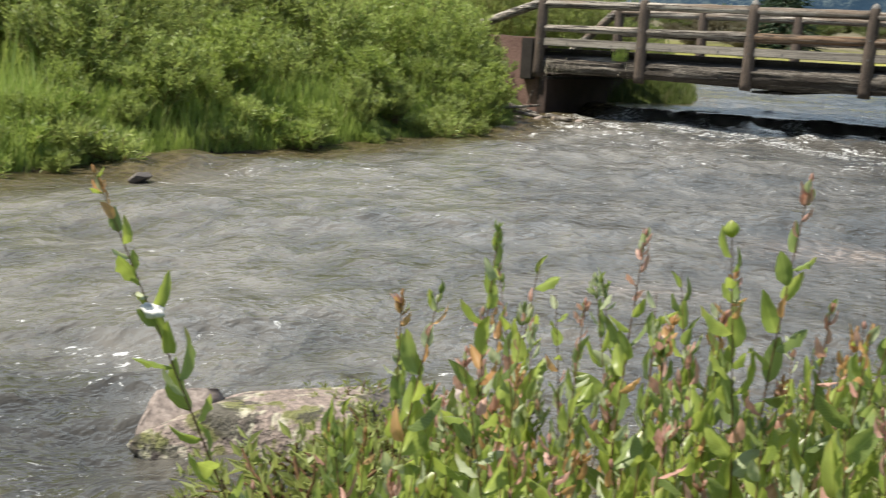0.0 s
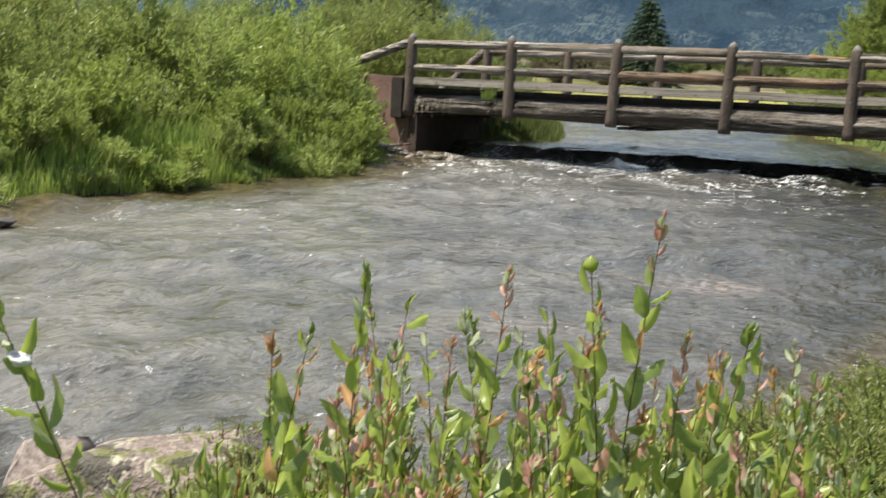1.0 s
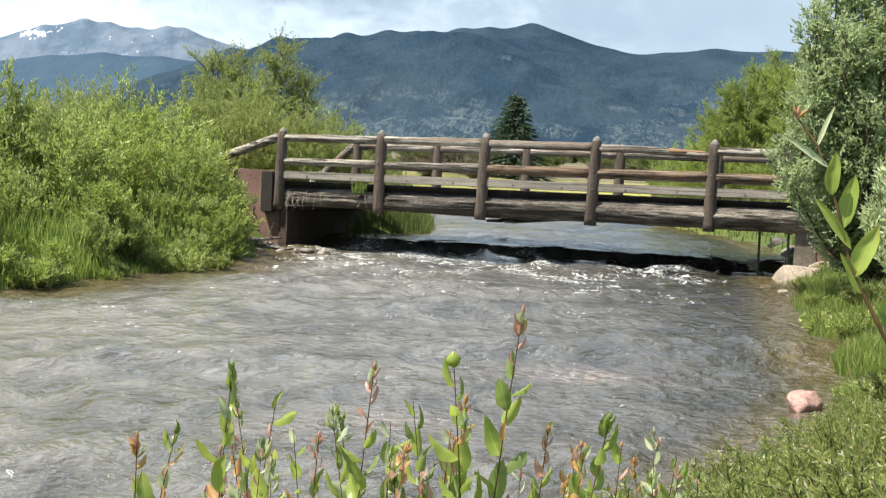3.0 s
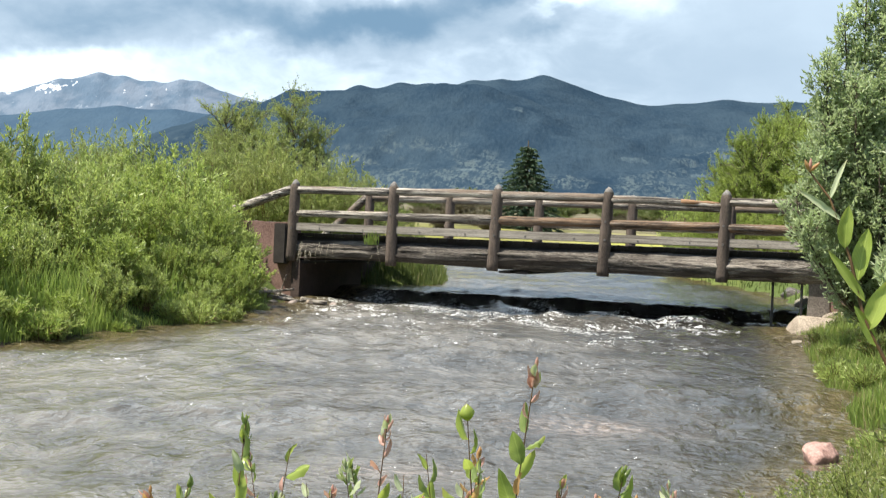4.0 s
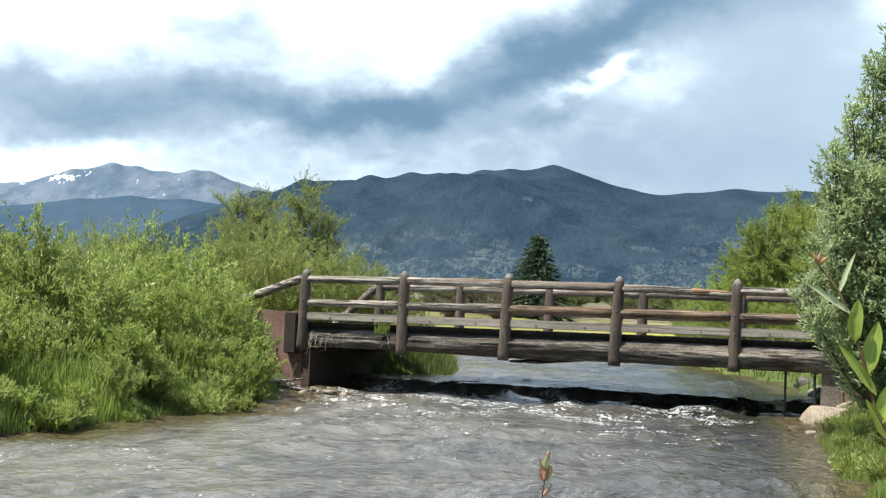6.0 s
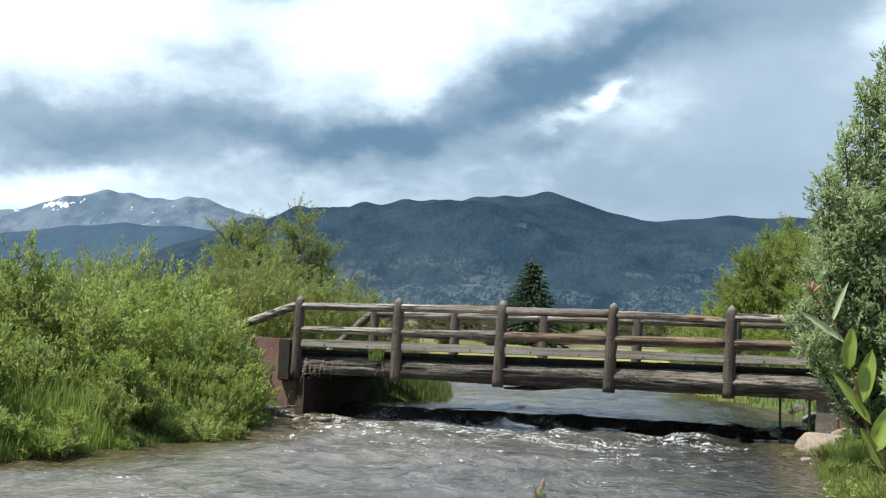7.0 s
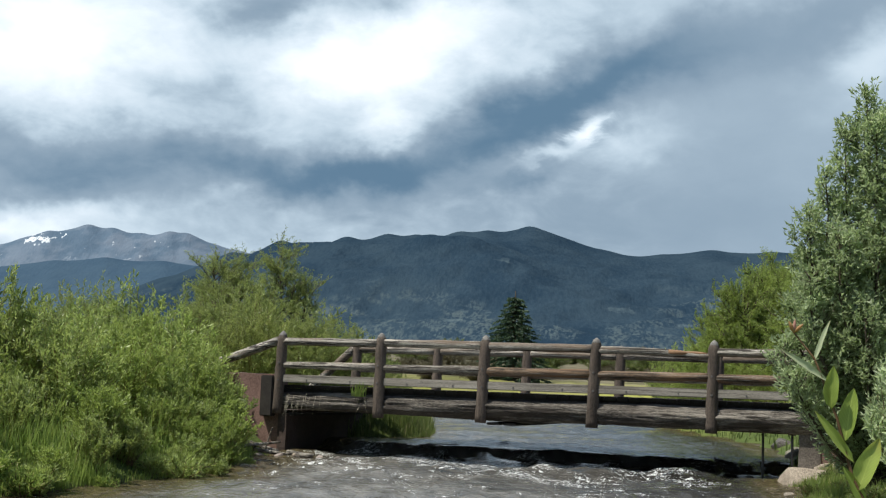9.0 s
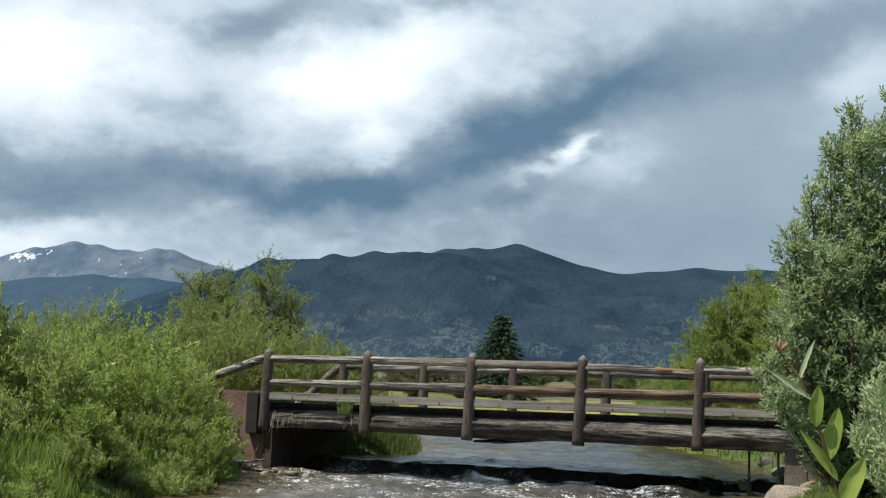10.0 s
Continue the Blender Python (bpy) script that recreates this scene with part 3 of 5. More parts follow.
for i in range(35):
    k = 1.6 * 1.085 ** i
    ang = _r.normal(radians(-50), 1.1)
    RIPPLES.append((0.022 / (k / 1.6) ** 0.86, k * math.cos(ang), k * math.sin(ang), _r.uniform(0, 6.28)))


def riffle(x, y):
    """How broken the water is, 0 to 1."""
    below = 24.1 - (y + 0.265 * x) + waves(x, y, [(0.25, 1.9, 0.6, 0.3), (0.2, 4.1, -0.9, 1.2)])
    bar = np.where(below > 0, np.exp(-np.maximum(below - 1.8, 0) / 3.6), np.exp(-(below / 0.5) ** 2)) * smooth01((x + 5.2) / 1.2) * (1.0 - 0.85 * smooth01((x - 1.8) / 1.3))
    run = 0.35 * np.exp(-((x + 5.2) / 1.2) ** 2) * np.exp(-((y - 11.5) / 1.5) ** 2)
    near = 0.4 * np.exp(-((x + 3.0) / 0.9) ** 2 - ((y - 4.2) / 1.2) ** 2)
    patchy = np.clip(0.72 + waves(x, y, [(0.35, 2.1, 1.3, 0.4), (0.3, -3.3, 2.2, 1.7), (0.25, 5.1, 3.7, 2.9)]), 0.05, 1.15)
    return np.clip((bar + run + near) * patchy, 0, 1)


def choppy(x, y):
    """Smooth above the bridge, choppy below it."""
    w = (y + 0.265 * x - 23.25) / 1.035 + waves(x, y, [(0.4, 1.1, 0.7, 0.3), (0.3, 2.9, -1.2, 1.9), (0.2, 6.3, 2.0, 0.7)])
    return 1.0 - 0.90 * smooth01((w - 0.6) / 0.4) * smooth01((2.2 - w) / 0.4) - 0.25 * smooth01((w - 1.8) / 0.5)


def water_height(x, y):
    gust = 0.75 + 0.5 * waves(x, y, [(0.5, 0.9, 0.5, 1), (0.5, -0.6, 1.1, 2)])
    h = waves(x, y, RIPPLES) * (0.80 + 0.6 * riffle(x, y)) * np.clip(gust, 0.4, 1.4)
    step_down = 0.04 + 0.23 * smooth01((y + 0.265 * x - 24.35 + waves(x, y, [(0.20, 1.3, 0.7, 0.3), (0.16, 3.4, -1.2, 1.9), (0.09, 8.3, 1.2, 0.9), (0.05, 15.0, 3.0, 2.1)])) / 0.9) - 0.04 * smooth01((22.5 - y) / 8)
    return h * choppy(x, y) + step_down


water = sheet("water", spread(-8.5, 6, 0.06, -13, 7, 1.3), np.concatenate([np.arange(-8, 2, 0.4), np.arange(2, 34, 0.075), np.arange(34, 77, 0.3)]), water_height, MAT_WATER, lambda x, y: creek_distance(x, y) < 0.5)
co = np.empty(len(water.data.vertices) * 3)
water.data.vertices.foreach_get("co", co)
co = co.reshape(-1, 3)
water.data.attributes.new("depth", "FLOAT", "POINT").data.foreach_set("value", smooth01((-creek_distance(co[:, 0], co[:, 1]) - 0.15) / np.where(co[:, 0] < -2.5, 2.4, 1.2)).astype(np.float32))
water.data.attributes.new("riffle", "FLOAT", "POINT").data.foreach_set("value", riffle(co[:, 0], co[:, 1]).astype(np.float32))
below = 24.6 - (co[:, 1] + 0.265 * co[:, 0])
# Air and silt pale the water; reflected trees are painted dark on the right.
tone_values = np.where(below > 0, np.minimum(1.0, 0.62 + 0.38 * np.exp(-below / 7.0) - 0.55 * np.exp(-(below / 2.6) ** 2) + 0.30 * smooth01((-co[:, 0] - 1.5) / 3.0)), 0.62) * (1.0 - 0.82 * smooth01((co[:, 0] + 1.2) / 3.8))
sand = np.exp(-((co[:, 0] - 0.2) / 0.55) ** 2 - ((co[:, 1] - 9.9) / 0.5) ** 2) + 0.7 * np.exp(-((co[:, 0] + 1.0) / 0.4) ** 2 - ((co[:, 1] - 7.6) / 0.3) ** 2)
tone_values = tone_values * (1.0 - 0.6 * np.exp(-((co[:, 0] + 2.7) / 0.8) ** 2 - ((co[:, 1] - 3.9) / 0.7) ** 2))
water.data.attributes.new("bar", "FLOAT", "POINT").data.foreach_set("value", np.clip(sand, 0, 1).astype(np.float32))
water.data.attributes.new("chop", "FLOAT", "POINT").data.foreach_set("value", choppy(co[:, 0], co[:, 1]).astype(np.float32))
water.data.attributes.new("water_tone", "FLOAT", "POINT").data.foreach_set("value", tone_values.astype(np.float32))
tagged(water, "shallow grey-brown creek with ripples and white riffles", "creek water", kind="structure")


# ---------------------------------------------------------------- mountains
def fractal(x, y, seed, base, octaves=7, fall=0.55):
    rs = np.random.RandomState(seed)
    h, amp, k = np.zeros(x.shape), 1.0, base
    for _ in range(octaves):
        for _ in range(3):
            a = rs.uniform(0, 6.28)
            h += amp * np.sin(k * (x * math.cos(a) + y * math.sin(a)) + rs.uniform(0, 6.28) + 1.3 * np.sin(k * 0.6 * (y * math.cos(a) - x * math.sin(a))))
        amp, k = amp * fall, k * 1.95
    return h / 3


def ridge_range(name, material, far, depth, peaks, seed, relief, label, span):
    """A mountain range whose crest runs across at the distance far; peaks: bearing and height in degrees, fall per degree."""
    azs = np.linspace(span[0], span[1], 420)
    rows = np.linspace(0, 1, 90)
    A, T = np.meshgrid(azs, rows)
    tents = np.stack([np.tan(np.radians(h - slope * np.abs(A - a))) * far for a, h, slope in peaks])
    crest = np.log(np.exp((tents - 300) / 9.0).sum(0)) * 9.0 + 297
    crest = np.stack([np.convolve(np.pad(row, 3, mode='edge'), np.hanning(7) / np.hanning(7).sum(), 'valid') for row in crest])
    soft_crest = np.stack([np.convolve(np.pad(row, 40, mode='edge'), np.hanning(81) / np.hanning(81).sum(), 'valid') for row in crest[:1]])
    crest = soft_crest + (crest - soft_crest) * T ** 4
    dist = far - depth * (1 - T)
    X, Y = dist * np.sin(np.radians(A)), dist * np.cos(np.radians(A))
    rough = fractal(X, Y, seed, 0.0048)
    Z = crest * (T ** 0.85) + relief * rough * (np.sin(np.pi * np.clip(T, 0, 1)) * 0.9 + 0.10) * np.clip(crest / 200, 0.25, 1.3)
    Z = np.where(T < 0.02, -30, Z)
    verts = np.stack([X, Y, Z], -1).reshape(-1, 3)
    i = np.arange(A.size).reshape(A.shape)
    quads = np.stack([i[:-1, :-1], i[:-1, 1:], i[1:, 1:], i[1:, :-1]], -1).reshape(-1, 4)
    ob = link(name, verts.tolist(), quads.tolist(), material, smooth=True)
    return tagged(ob, label, "mountain", kind="structure")


HILL_PEAKS = [(-20.2, 3.4, 0.5), (-17.4, 4.3, 0.45), (-14.4, 5.7, 0.5), (-12.4, 6.28, 0.6), (-11.4, 6.2, 0.5), (-9.5, 6.52, 0.5), (-7.7, 6.68, 0.4), (-6.4, 6.7, 0.4), (-4.5, 6.9, 0.4), (-3.3, 7.0, 0.35), (-1.4, 7.3, 0.34), (1.9, 6.2, 0.3), (4.3, 6.08, 0.2), (6.5, 6.45, 0.2), (9.1, 6.36, 0.15), (12.5, 6.5, 0.2), (18, 6.6, 0.2), (27, 5.5, 0.2)]
FOOT_PEAKS = [(-46, 4.2, 0.1), (-33, 4.6, 0.1), (-24.6, 4.1, 0.15), (-21.9, 4.72, 0.2), (-19.8, 5.02, 0.2), (-17.4, 5.0, 0.14), (-15.5, 4.85, 0.25)]
ALP_PEAKS = [(-40, 5.6, 0.15), (-29, 5.9, 0.2), (-24.6, 5.25, 0.3), (-23.1, 5.6, 0.4), (-22.2, 6.0, 0.5), (-21.5, 5.95, 0.4), (-20.6, 6.40, 0.45), (-19.6, 6.30, 0.4), (-18.4, 6.15, 0.4), (-17.2, 6.33, 0.5), (-16.5, 6.30, 0.45), (-15.2, 5.8, 0.4), (-14.3, 5.65, 0.25), (-10, 5.2, 0.3)]
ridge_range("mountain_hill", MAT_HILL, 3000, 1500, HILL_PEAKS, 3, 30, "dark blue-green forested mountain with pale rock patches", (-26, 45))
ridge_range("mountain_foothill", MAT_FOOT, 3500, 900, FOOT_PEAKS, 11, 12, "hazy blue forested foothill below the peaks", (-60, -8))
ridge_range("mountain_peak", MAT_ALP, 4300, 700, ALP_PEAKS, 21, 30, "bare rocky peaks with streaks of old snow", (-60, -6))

# ---------------------------------------------------------------- the log bridge
BRIDGE = pose(-5.30, 24.656, 0, 0, 0, -14.98)
bridge = thing("log_bridge", "weathered log footbridge with three-rail railings across the creek", "bridge")
bridge.matrix_basis = BRIDGE
BAY, WIDE, SPAN = 2.05, 3.5, 10.25
TOPS = (2.16, 2.17, 2.16, 2.10, 2.15)


def bolt(parent, x, y, z, r=0.022):
    bm = bmesh.new()
    bmesh.ops.create_cone(bm, segments=8, radius1=r, radius2=r * 0.7, depth=0.012, cap_ends=True, matrix=pose(x, y, z, 90, 0, 0))
    part("bolt", bm, MAT_METAL, parent, "dark steel bolt head", smooth=False)


def railing(y, posts, out, seed):
    for i, x in enumerate(posts):
        bm = bmesh.new()
        lean = random.Random(seed + i).uniform(-0.03, 0.03)
        log_mesh(bm, (x - 0.02 + lean, y, 0.78), (x + 0.02, y, 2.345), 0.106, 0.100, 16, 12, 0.08, 0.15, seed=seed + i)
        post = part("post", bm, MAT_POST, bridge, "brown upright log post with a pale worn top")
        bm = bmesh.new()
        log_mesh(bm, (x + 0.018, y, 2.265), (x + 0.02, y, 2.362), 0.082, 0.035, 14, 4, 0.12, 0.05, seed=seed + i)
        part("cap", bm, MAT_CAP, post, "pale weathered pointed top")
        bolt(post, x, y + out * 0.105, 1.74), bolt(post, x, y + out * 0.105, 1.42)
    for i, (a, b) in enumerate(zip(posts, posts[1:])):
        top = TOPS[i % 5] if out < 0 else 2.14
        torn = out < 0 and i == 3
        bm = bmesh.new()
        log_mesh(bm, (a + 0.05, y, top + (0.04 if torn else 0)), (b - 0.05, y, top - (0.03 if torn else 0)), 0.074 if not torn else 0.068, 0.078 if not torn else 0.06, 14, 14, 0.13, bow=0.0 if not torn else -0.03, seed=seed + 20 + i)
        rail = part("top_rail", bm, MAT_RAIL, bridge)
        if torn:
            bm = bmesh.new()
            log_mesh(bm, (b - 0.75, y - 0.03, top + 0.035), (b - 0.1, y - 0.03, top + 0.025), 0.045, 0.02, 8, 6, 0.5, seed=4.0)
            part("torn_wood", bm, MAT_TORN, rail, "splintered orange heartwood")
        bm = bmesh.new()
        log_mesh(bm, (a + 0.05, y, 1.705), (b - 0.05, y, 1.72), 0.062 + 0.016 * (i > 1), 0.076, 12, 10, 0.13, seed=seed + 40 + i)
        brown = out < 0 and i > 1
        part("middle_rail", bm, MAT_RAIL_BROWN if brown else MAT_RAIL, bridge, "brown weathered middle rail" if brown else "")
        bm = bmesh.new()
        slab(bm, (a - 0.02, y - out * 0.015 - 0.06, 1.375), (b + (0.02 if i == len(posts) - 2 else -0.028), y - out * 0.015 + 0.06, 1.525), 0.012)
        curb = part("curb_timber", bm, MAT_CURB, bridge, "pale grey sawn curb timber", smooth=False)
        for u in (0.28, 0.72):
            bolt(curb, a + (b - a) * u, y + out * 0.049, 1.43, 0.018)


NEAR_POSTS = [BAY * i for i in range(6)]
FAR_POSTS = [0.03, 1.9, 3.87, 5.83, 7.8, 9.85]
railing(0.0, NEAR_POSTS, -1, 1.0)
railing(WIDE, FAR_POSTS, 1, 9.0)
# sloping end rails that run down to the banks
for a, b, s in (((-0.06, 0, 2.17), (-1.75, 0.12, 1.60), 3.1), ((-0.05, WIDE, 2.14), (-1.2, WIDE + 0.1, 1.15), 5.7), ((10.3, 0, 2.15), (11.8, 0.1, 1.45), 7.7), ((9.9, WIDE, 2.15), (11.6, WIDE, 1.4), 8.8)):
    bm = bmesh.new()
    log_mesh(bm, a, b, 0.085, 0.09, 12, 8, 0.10, seed=s)
    part("end_rail", bm, MAT_RAIL, bridge, "sloping weathered end rail")
# the long log beams and what they carry
for y, s, r0, r1 in ((0.135, 2.2, 0.168, 0.202), (1.2, 6.6, 0.18, 0.19), (2.3, 4.4, 0.18, 0.19), (WIDE - 0.27, 8.1, 0.19, 0.20)):
    bm = bmesh.new()
    front = y < 0.5
    log_mesh(bm, (-0.1, y, 1.02), (10.05, y, 1.03), r0, r1, 72 if front else 22, 150 if front else 60, 0.16, seed=s)
    if front:
        # long drying checks and shallow flaked hollows
        for v in bm.verts:
            out = Vector((0, v.co.y - y, v.co.z - 1.025))
            if out.length > 0.05:
                u = out.normalized()
                at = Vector((v.co.x * 0.45, u.y * 1.3, u.z * 1.3))
                check = max(0.0, 1.0 - abs(noise3(at + Vector((7, 3, 1)), 1.0)) / 0.11)
                flake = smooth01((noise3(at * 0.8 + Vector((2, 9, 4)), 1.0) - 0.05) / 0.12)
                v.co -= u * (0.024 * check + 0.012 * flake)
    part("beam_log", bm, MAT_BEAM, bridge, "thick weathered bark-stripped beam log")
for x in (0.0, 4.1, 4.42):
    bm = bmesh.new()
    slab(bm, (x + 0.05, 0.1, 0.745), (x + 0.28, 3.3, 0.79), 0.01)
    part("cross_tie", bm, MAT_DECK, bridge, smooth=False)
bm = bmesh.new()
slab(bm, (-0.36, -0.12, 0.72), (-0.10, 0.10, 1.50), 0.02)
part("end_block", bm, MAT_DECK, bridge, "dark upright end timber", smooth=False)
# Dark strips added to stand for the shaded gap between curb and beam.
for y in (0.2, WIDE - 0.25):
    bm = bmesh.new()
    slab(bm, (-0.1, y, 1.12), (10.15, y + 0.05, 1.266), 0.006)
    part("ledger_board", bm, MAT_DECK, bridge, "dark filler board standing for the shade under the deck edge", smooth=False)
plank_mesh = None
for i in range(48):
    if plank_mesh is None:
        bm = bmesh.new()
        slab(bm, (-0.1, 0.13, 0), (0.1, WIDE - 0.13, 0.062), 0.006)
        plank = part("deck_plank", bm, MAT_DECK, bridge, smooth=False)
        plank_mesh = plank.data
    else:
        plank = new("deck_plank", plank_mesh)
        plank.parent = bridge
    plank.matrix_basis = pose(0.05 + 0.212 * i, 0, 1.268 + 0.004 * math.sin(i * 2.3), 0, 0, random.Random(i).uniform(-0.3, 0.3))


# Abutments that carry the bridge's ends
def abutment(label, boxes):
    ob = thing("bridge_abutment", label, "abutment")
    ob.matrix_basis = BRIDGE
    for name, lo, hi, mat in boxes:
        bm = bmesh.new()
        slab(bm, lo, hi, 0.02, 0.02, lo[0], cuts=5)
        part(name, bm, mat, ob, smooth=False)
    return ob


abutment("red-brown concrete bridge abutment at the water's edge", [
    ("wing_wall", (-1.5, 0.06, -0.5), (-0.02, 0.36, 1.52), MAT_ABUT),
    ("face_wall", (-0.4, 0.36, -0.5), (0.10, 4.4, 0.84), MAT_SHADE_CONCRETE),
    ("corner_pier", (-0.02, 0.02, -0.5), (0.16, 0.5, 0.80), MAT_SHADE_CONCRETE)])
abutment("dark timber and concrete bridge abutment beside pale boulders", [
    ("face_wall", (9.75, 0.35, -0.5), (10.3, 4.4, 0.80), MAT_SHADE_CONCRETE),
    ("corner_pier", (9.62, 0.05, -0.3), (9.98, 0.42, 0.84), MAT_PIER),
    ("wing_wall", (9.98, 0.08, -0.5), (11.4, 0.38, 1.1), MAT_ABUT)])
for x, y in ((8.95, 0.9), (9.50, 0.25)):
    ob = thing("support_prop", "thin rusty steel prop under the bridge beam", "prop", group="props under the bridge")
    bm = bmesh.new()
    log_mesh(bm, (x, y, -0.3), (x, y, 0.84), 0.022, 0.022, 8, 4, 0.1)
    part("rod", bm, MAT_METAL, ob)
    bm = bmesh.new()
    slab(bm, (x - 0.06, y - 0.06, 0.80), (x + 0.06, y + 0.06, 0.83), 0.006)
    part("plate", bm, MAT_METAL, ob, smooth=False)
    ob.matrix_basis = BRIDGE


# ---------------------------------------------------------------- rocks and driftwood
def rock(name, label, at, size, material, seed, flat_top=0.0, group=""):
    bm = bmesh.new()
    bmesh.ops.create_icosphere(bm, subdivisions=4, radius=1.0)
    rs = random.Random(seed)
    planes = [(Vector((rs.gauss(0, 1), rs.gauss(0, 1), rs.gauss(0.3, 0.8))).normalized(), rs.uniform(0.40, 0.72)) for _ in range(14)]
    for v in bm.verts:
        d = v.co.copy()
        n = noise3(d + Vector((seed, seed * 1.7, 0)), 0.7) * 0.22 + noise3(d + Vector((seed, 0, 3)), 2.2) * 0.05
        v.co = d * (1 + n)
        for normal, cut in planes:
            over = v.co.dot(normal) - cut
            if over > 0:
                v.co -= normal * over * 0.93
        v.co += d * noise3(d + Vector((0, seed, 5)), 6.0) * 0.035
        if flat_top and v.co.z > flat_top:
            v.co.z = flat_top + (v.co.z - flat_top) * 0.25
        v.co = Vector((v.co.x * size[0], v.co.y * size[1], v.co.z * size[2]))
    ob = part(name, bm, material, m=pose(*at, 0, 0, seed * 47.0))
    return tagged(ob, label, "rock", group)


rock("boulder", "large pinkish-tan boulder at the foot of the bridge end", (4.05, 21.85, 0.08), (0.85, 0.55, 0.46), MAT_ROCK_TAN, 2.31, 0.45)
rock("boulder", "tan wedge-shaped boulder against the bridge end", (4.65, 22.0, 0.22), (0.6, 0.45, 0.34), MAT_ROCK_TAN, 3.7, 0.5)
rock("boulder", "pale weathered boulder under the bridge end", (4.35, 23.2, 0.14), (0.3, 0.3, 0.26), MAT_ROCK_PALE, 2.9)
rock("boulder", "pale pinkish boulder under the bridge end", (4.75, 25.2, 0.2), (0.42, 0.35, 0.3), MAT_ROCK_PINK, 6.6)
rock("boulder", "grey boulder on the shaded bank above the bridge", (4.75, 26.4, 0.30), (0.4, 0.35, 0.28), MAT_ROCK_MOSS, 12.4)
rock("boulder", "brown wet boulder on the shaded bank above the bridge", (5.1, 29.8, 0.34), (0.5, 0.4, 0.3), MAT_ROCK_DARK, 13.9)
rock("boulder", "pale weathered boulder just above the bridge", (4.7, 28.0, 0.12), (0.42, 0.35, 0.24), MAT_ROCK_PALE, 7.9)
rock("stone", "low pale stone at the water's edge", (3.42, 19.4, 0.0), (0.34, 0.22, 0.1), MAT_ROCK_PALE, 4.2)
rock("boulder", "pink granite rock standing in the shallows", (1.735, 8.9, 0.0), (0.27, 0.2, 0.19), MAT_ROCK_RED, 5.5)
rock("stone", "dark wet stone breaking the water", (-5.95, 10.7, 0.0), (0.22, 0.15, 0.07), MAT_ROCK_DARK, 6.1)
rock("boulder", "broad flat pink and grey boulder spotted with lichen and moss", (-1.62, 4.24, 0.02), (0.60, 0.34, 0.21), MAT_ROCK_LICHEN, 1.02, 0.42)
rock("boulder", "pinkish pale boulder at the water's edge", (-2.08, 4.05, 0.02), (0.20, 0.17, 0.17), MAT_ROCK_PINK, 8.4)
for i, (x, y, s, mat) in enumerate(((-1.42, 4.36, 0.22, MAT_ROCK_DARK), (-1.22, 4.55, 0.20, MAT_ROCK_PINK), (-1.62, 4.02, 0.10, MAT_ROCK_MOSS), (-1.95, 3.93, 0.09, MAT_ROCK_DARK), (-1.02, 4.75, 0.14, MAT_ROCK_MOSS))):
    rock("stone", "mossy grey stone on the gravel spit" if mat is MAT_ROCK_MOSS else "dark wet stone on the gravel spit" if mat is MAT_ROCK_DARK else "pink stone on the gravel spit", (x, y, 0.02), (s, s * 0.8, s * 0.62), mat, 10.3 + i * 1.7, group="stones on the spit")
STICKS = (((-5.75, 23.9, 0.26), (-5.05, 23.55, 0.12), 0.05), ((-5.45, 23.3, 0.16), (-4.85, 23.45, 0.07), 0.04), ((-5.9, 23.5, 0.30), (-5.3, 23.8, 0.16), 0.045), ((-4.9, 23.7, 0.09), (-4.4, 23.55, 0.06), 0.06), ((-5.6, 23.1, 0.22), (-5.05, 23.75, 0.28), 0.03), ((-5.3, 23.6, 0.12), (-5.15, 23.5, 0.55), 0.018))
for i, (a, b, r) in enumerate(STICKS):
    bm = bmesh.new()
    log_mesh(bm, a, b, r, r * 0.7, 8, 6, 0.2, seed=i * 3.0)
    tagged(part("driftwood", bm, MAT_RAIL), "grey driftwood stick washed against the abutment", "driftwood", "driftwood pile")
for i, (x, y, r) in enumerate(((-5.35, 23.25, 0.17), (-4.95, 23.2, 0.12), (-4.65, 23.35, 0.14), (-4.25, 23.5, 0.10), (-5.6, 22.9, 0.13), (-3.9, 23.3, 0.09))):
    rock("stone", "pinkish stone at the foot of the abutment", (x, y, 0.05), (r, r * 0.8, r * 0.6), (MAT_ROCK_TAN, MAT_ROCK_PINK)[i % 2], 31.3 + i * 2.3, group="stones at the abutment")


# ---------------------------------------------------------------- plants
def leaf_quads(p, d, length, width, rs, fold=0.25):
    """Arrays of diamond leaves: base p, direction d."""
    n = len(p)
    r = rs.normal(size=(n, 3))
    s = np.cross(d, r)
    s /= np.linalg.norm(s, axis=1, keepdims=True) + 1e-9
    up = np.cross(s, d)
    L, W = length[:, None], width[:, None]
    v = np.stack([p, p + d * L * 0.45 + s * W * 0.5 + up * W * fold, p + d * L - up * L * 0.12, p + d * L * 0.45 - s * W * 0.5 + up * W * fold], 1)
    return v.reshape(-1, 3), np.arange(n * 4).reshape(n, 4)


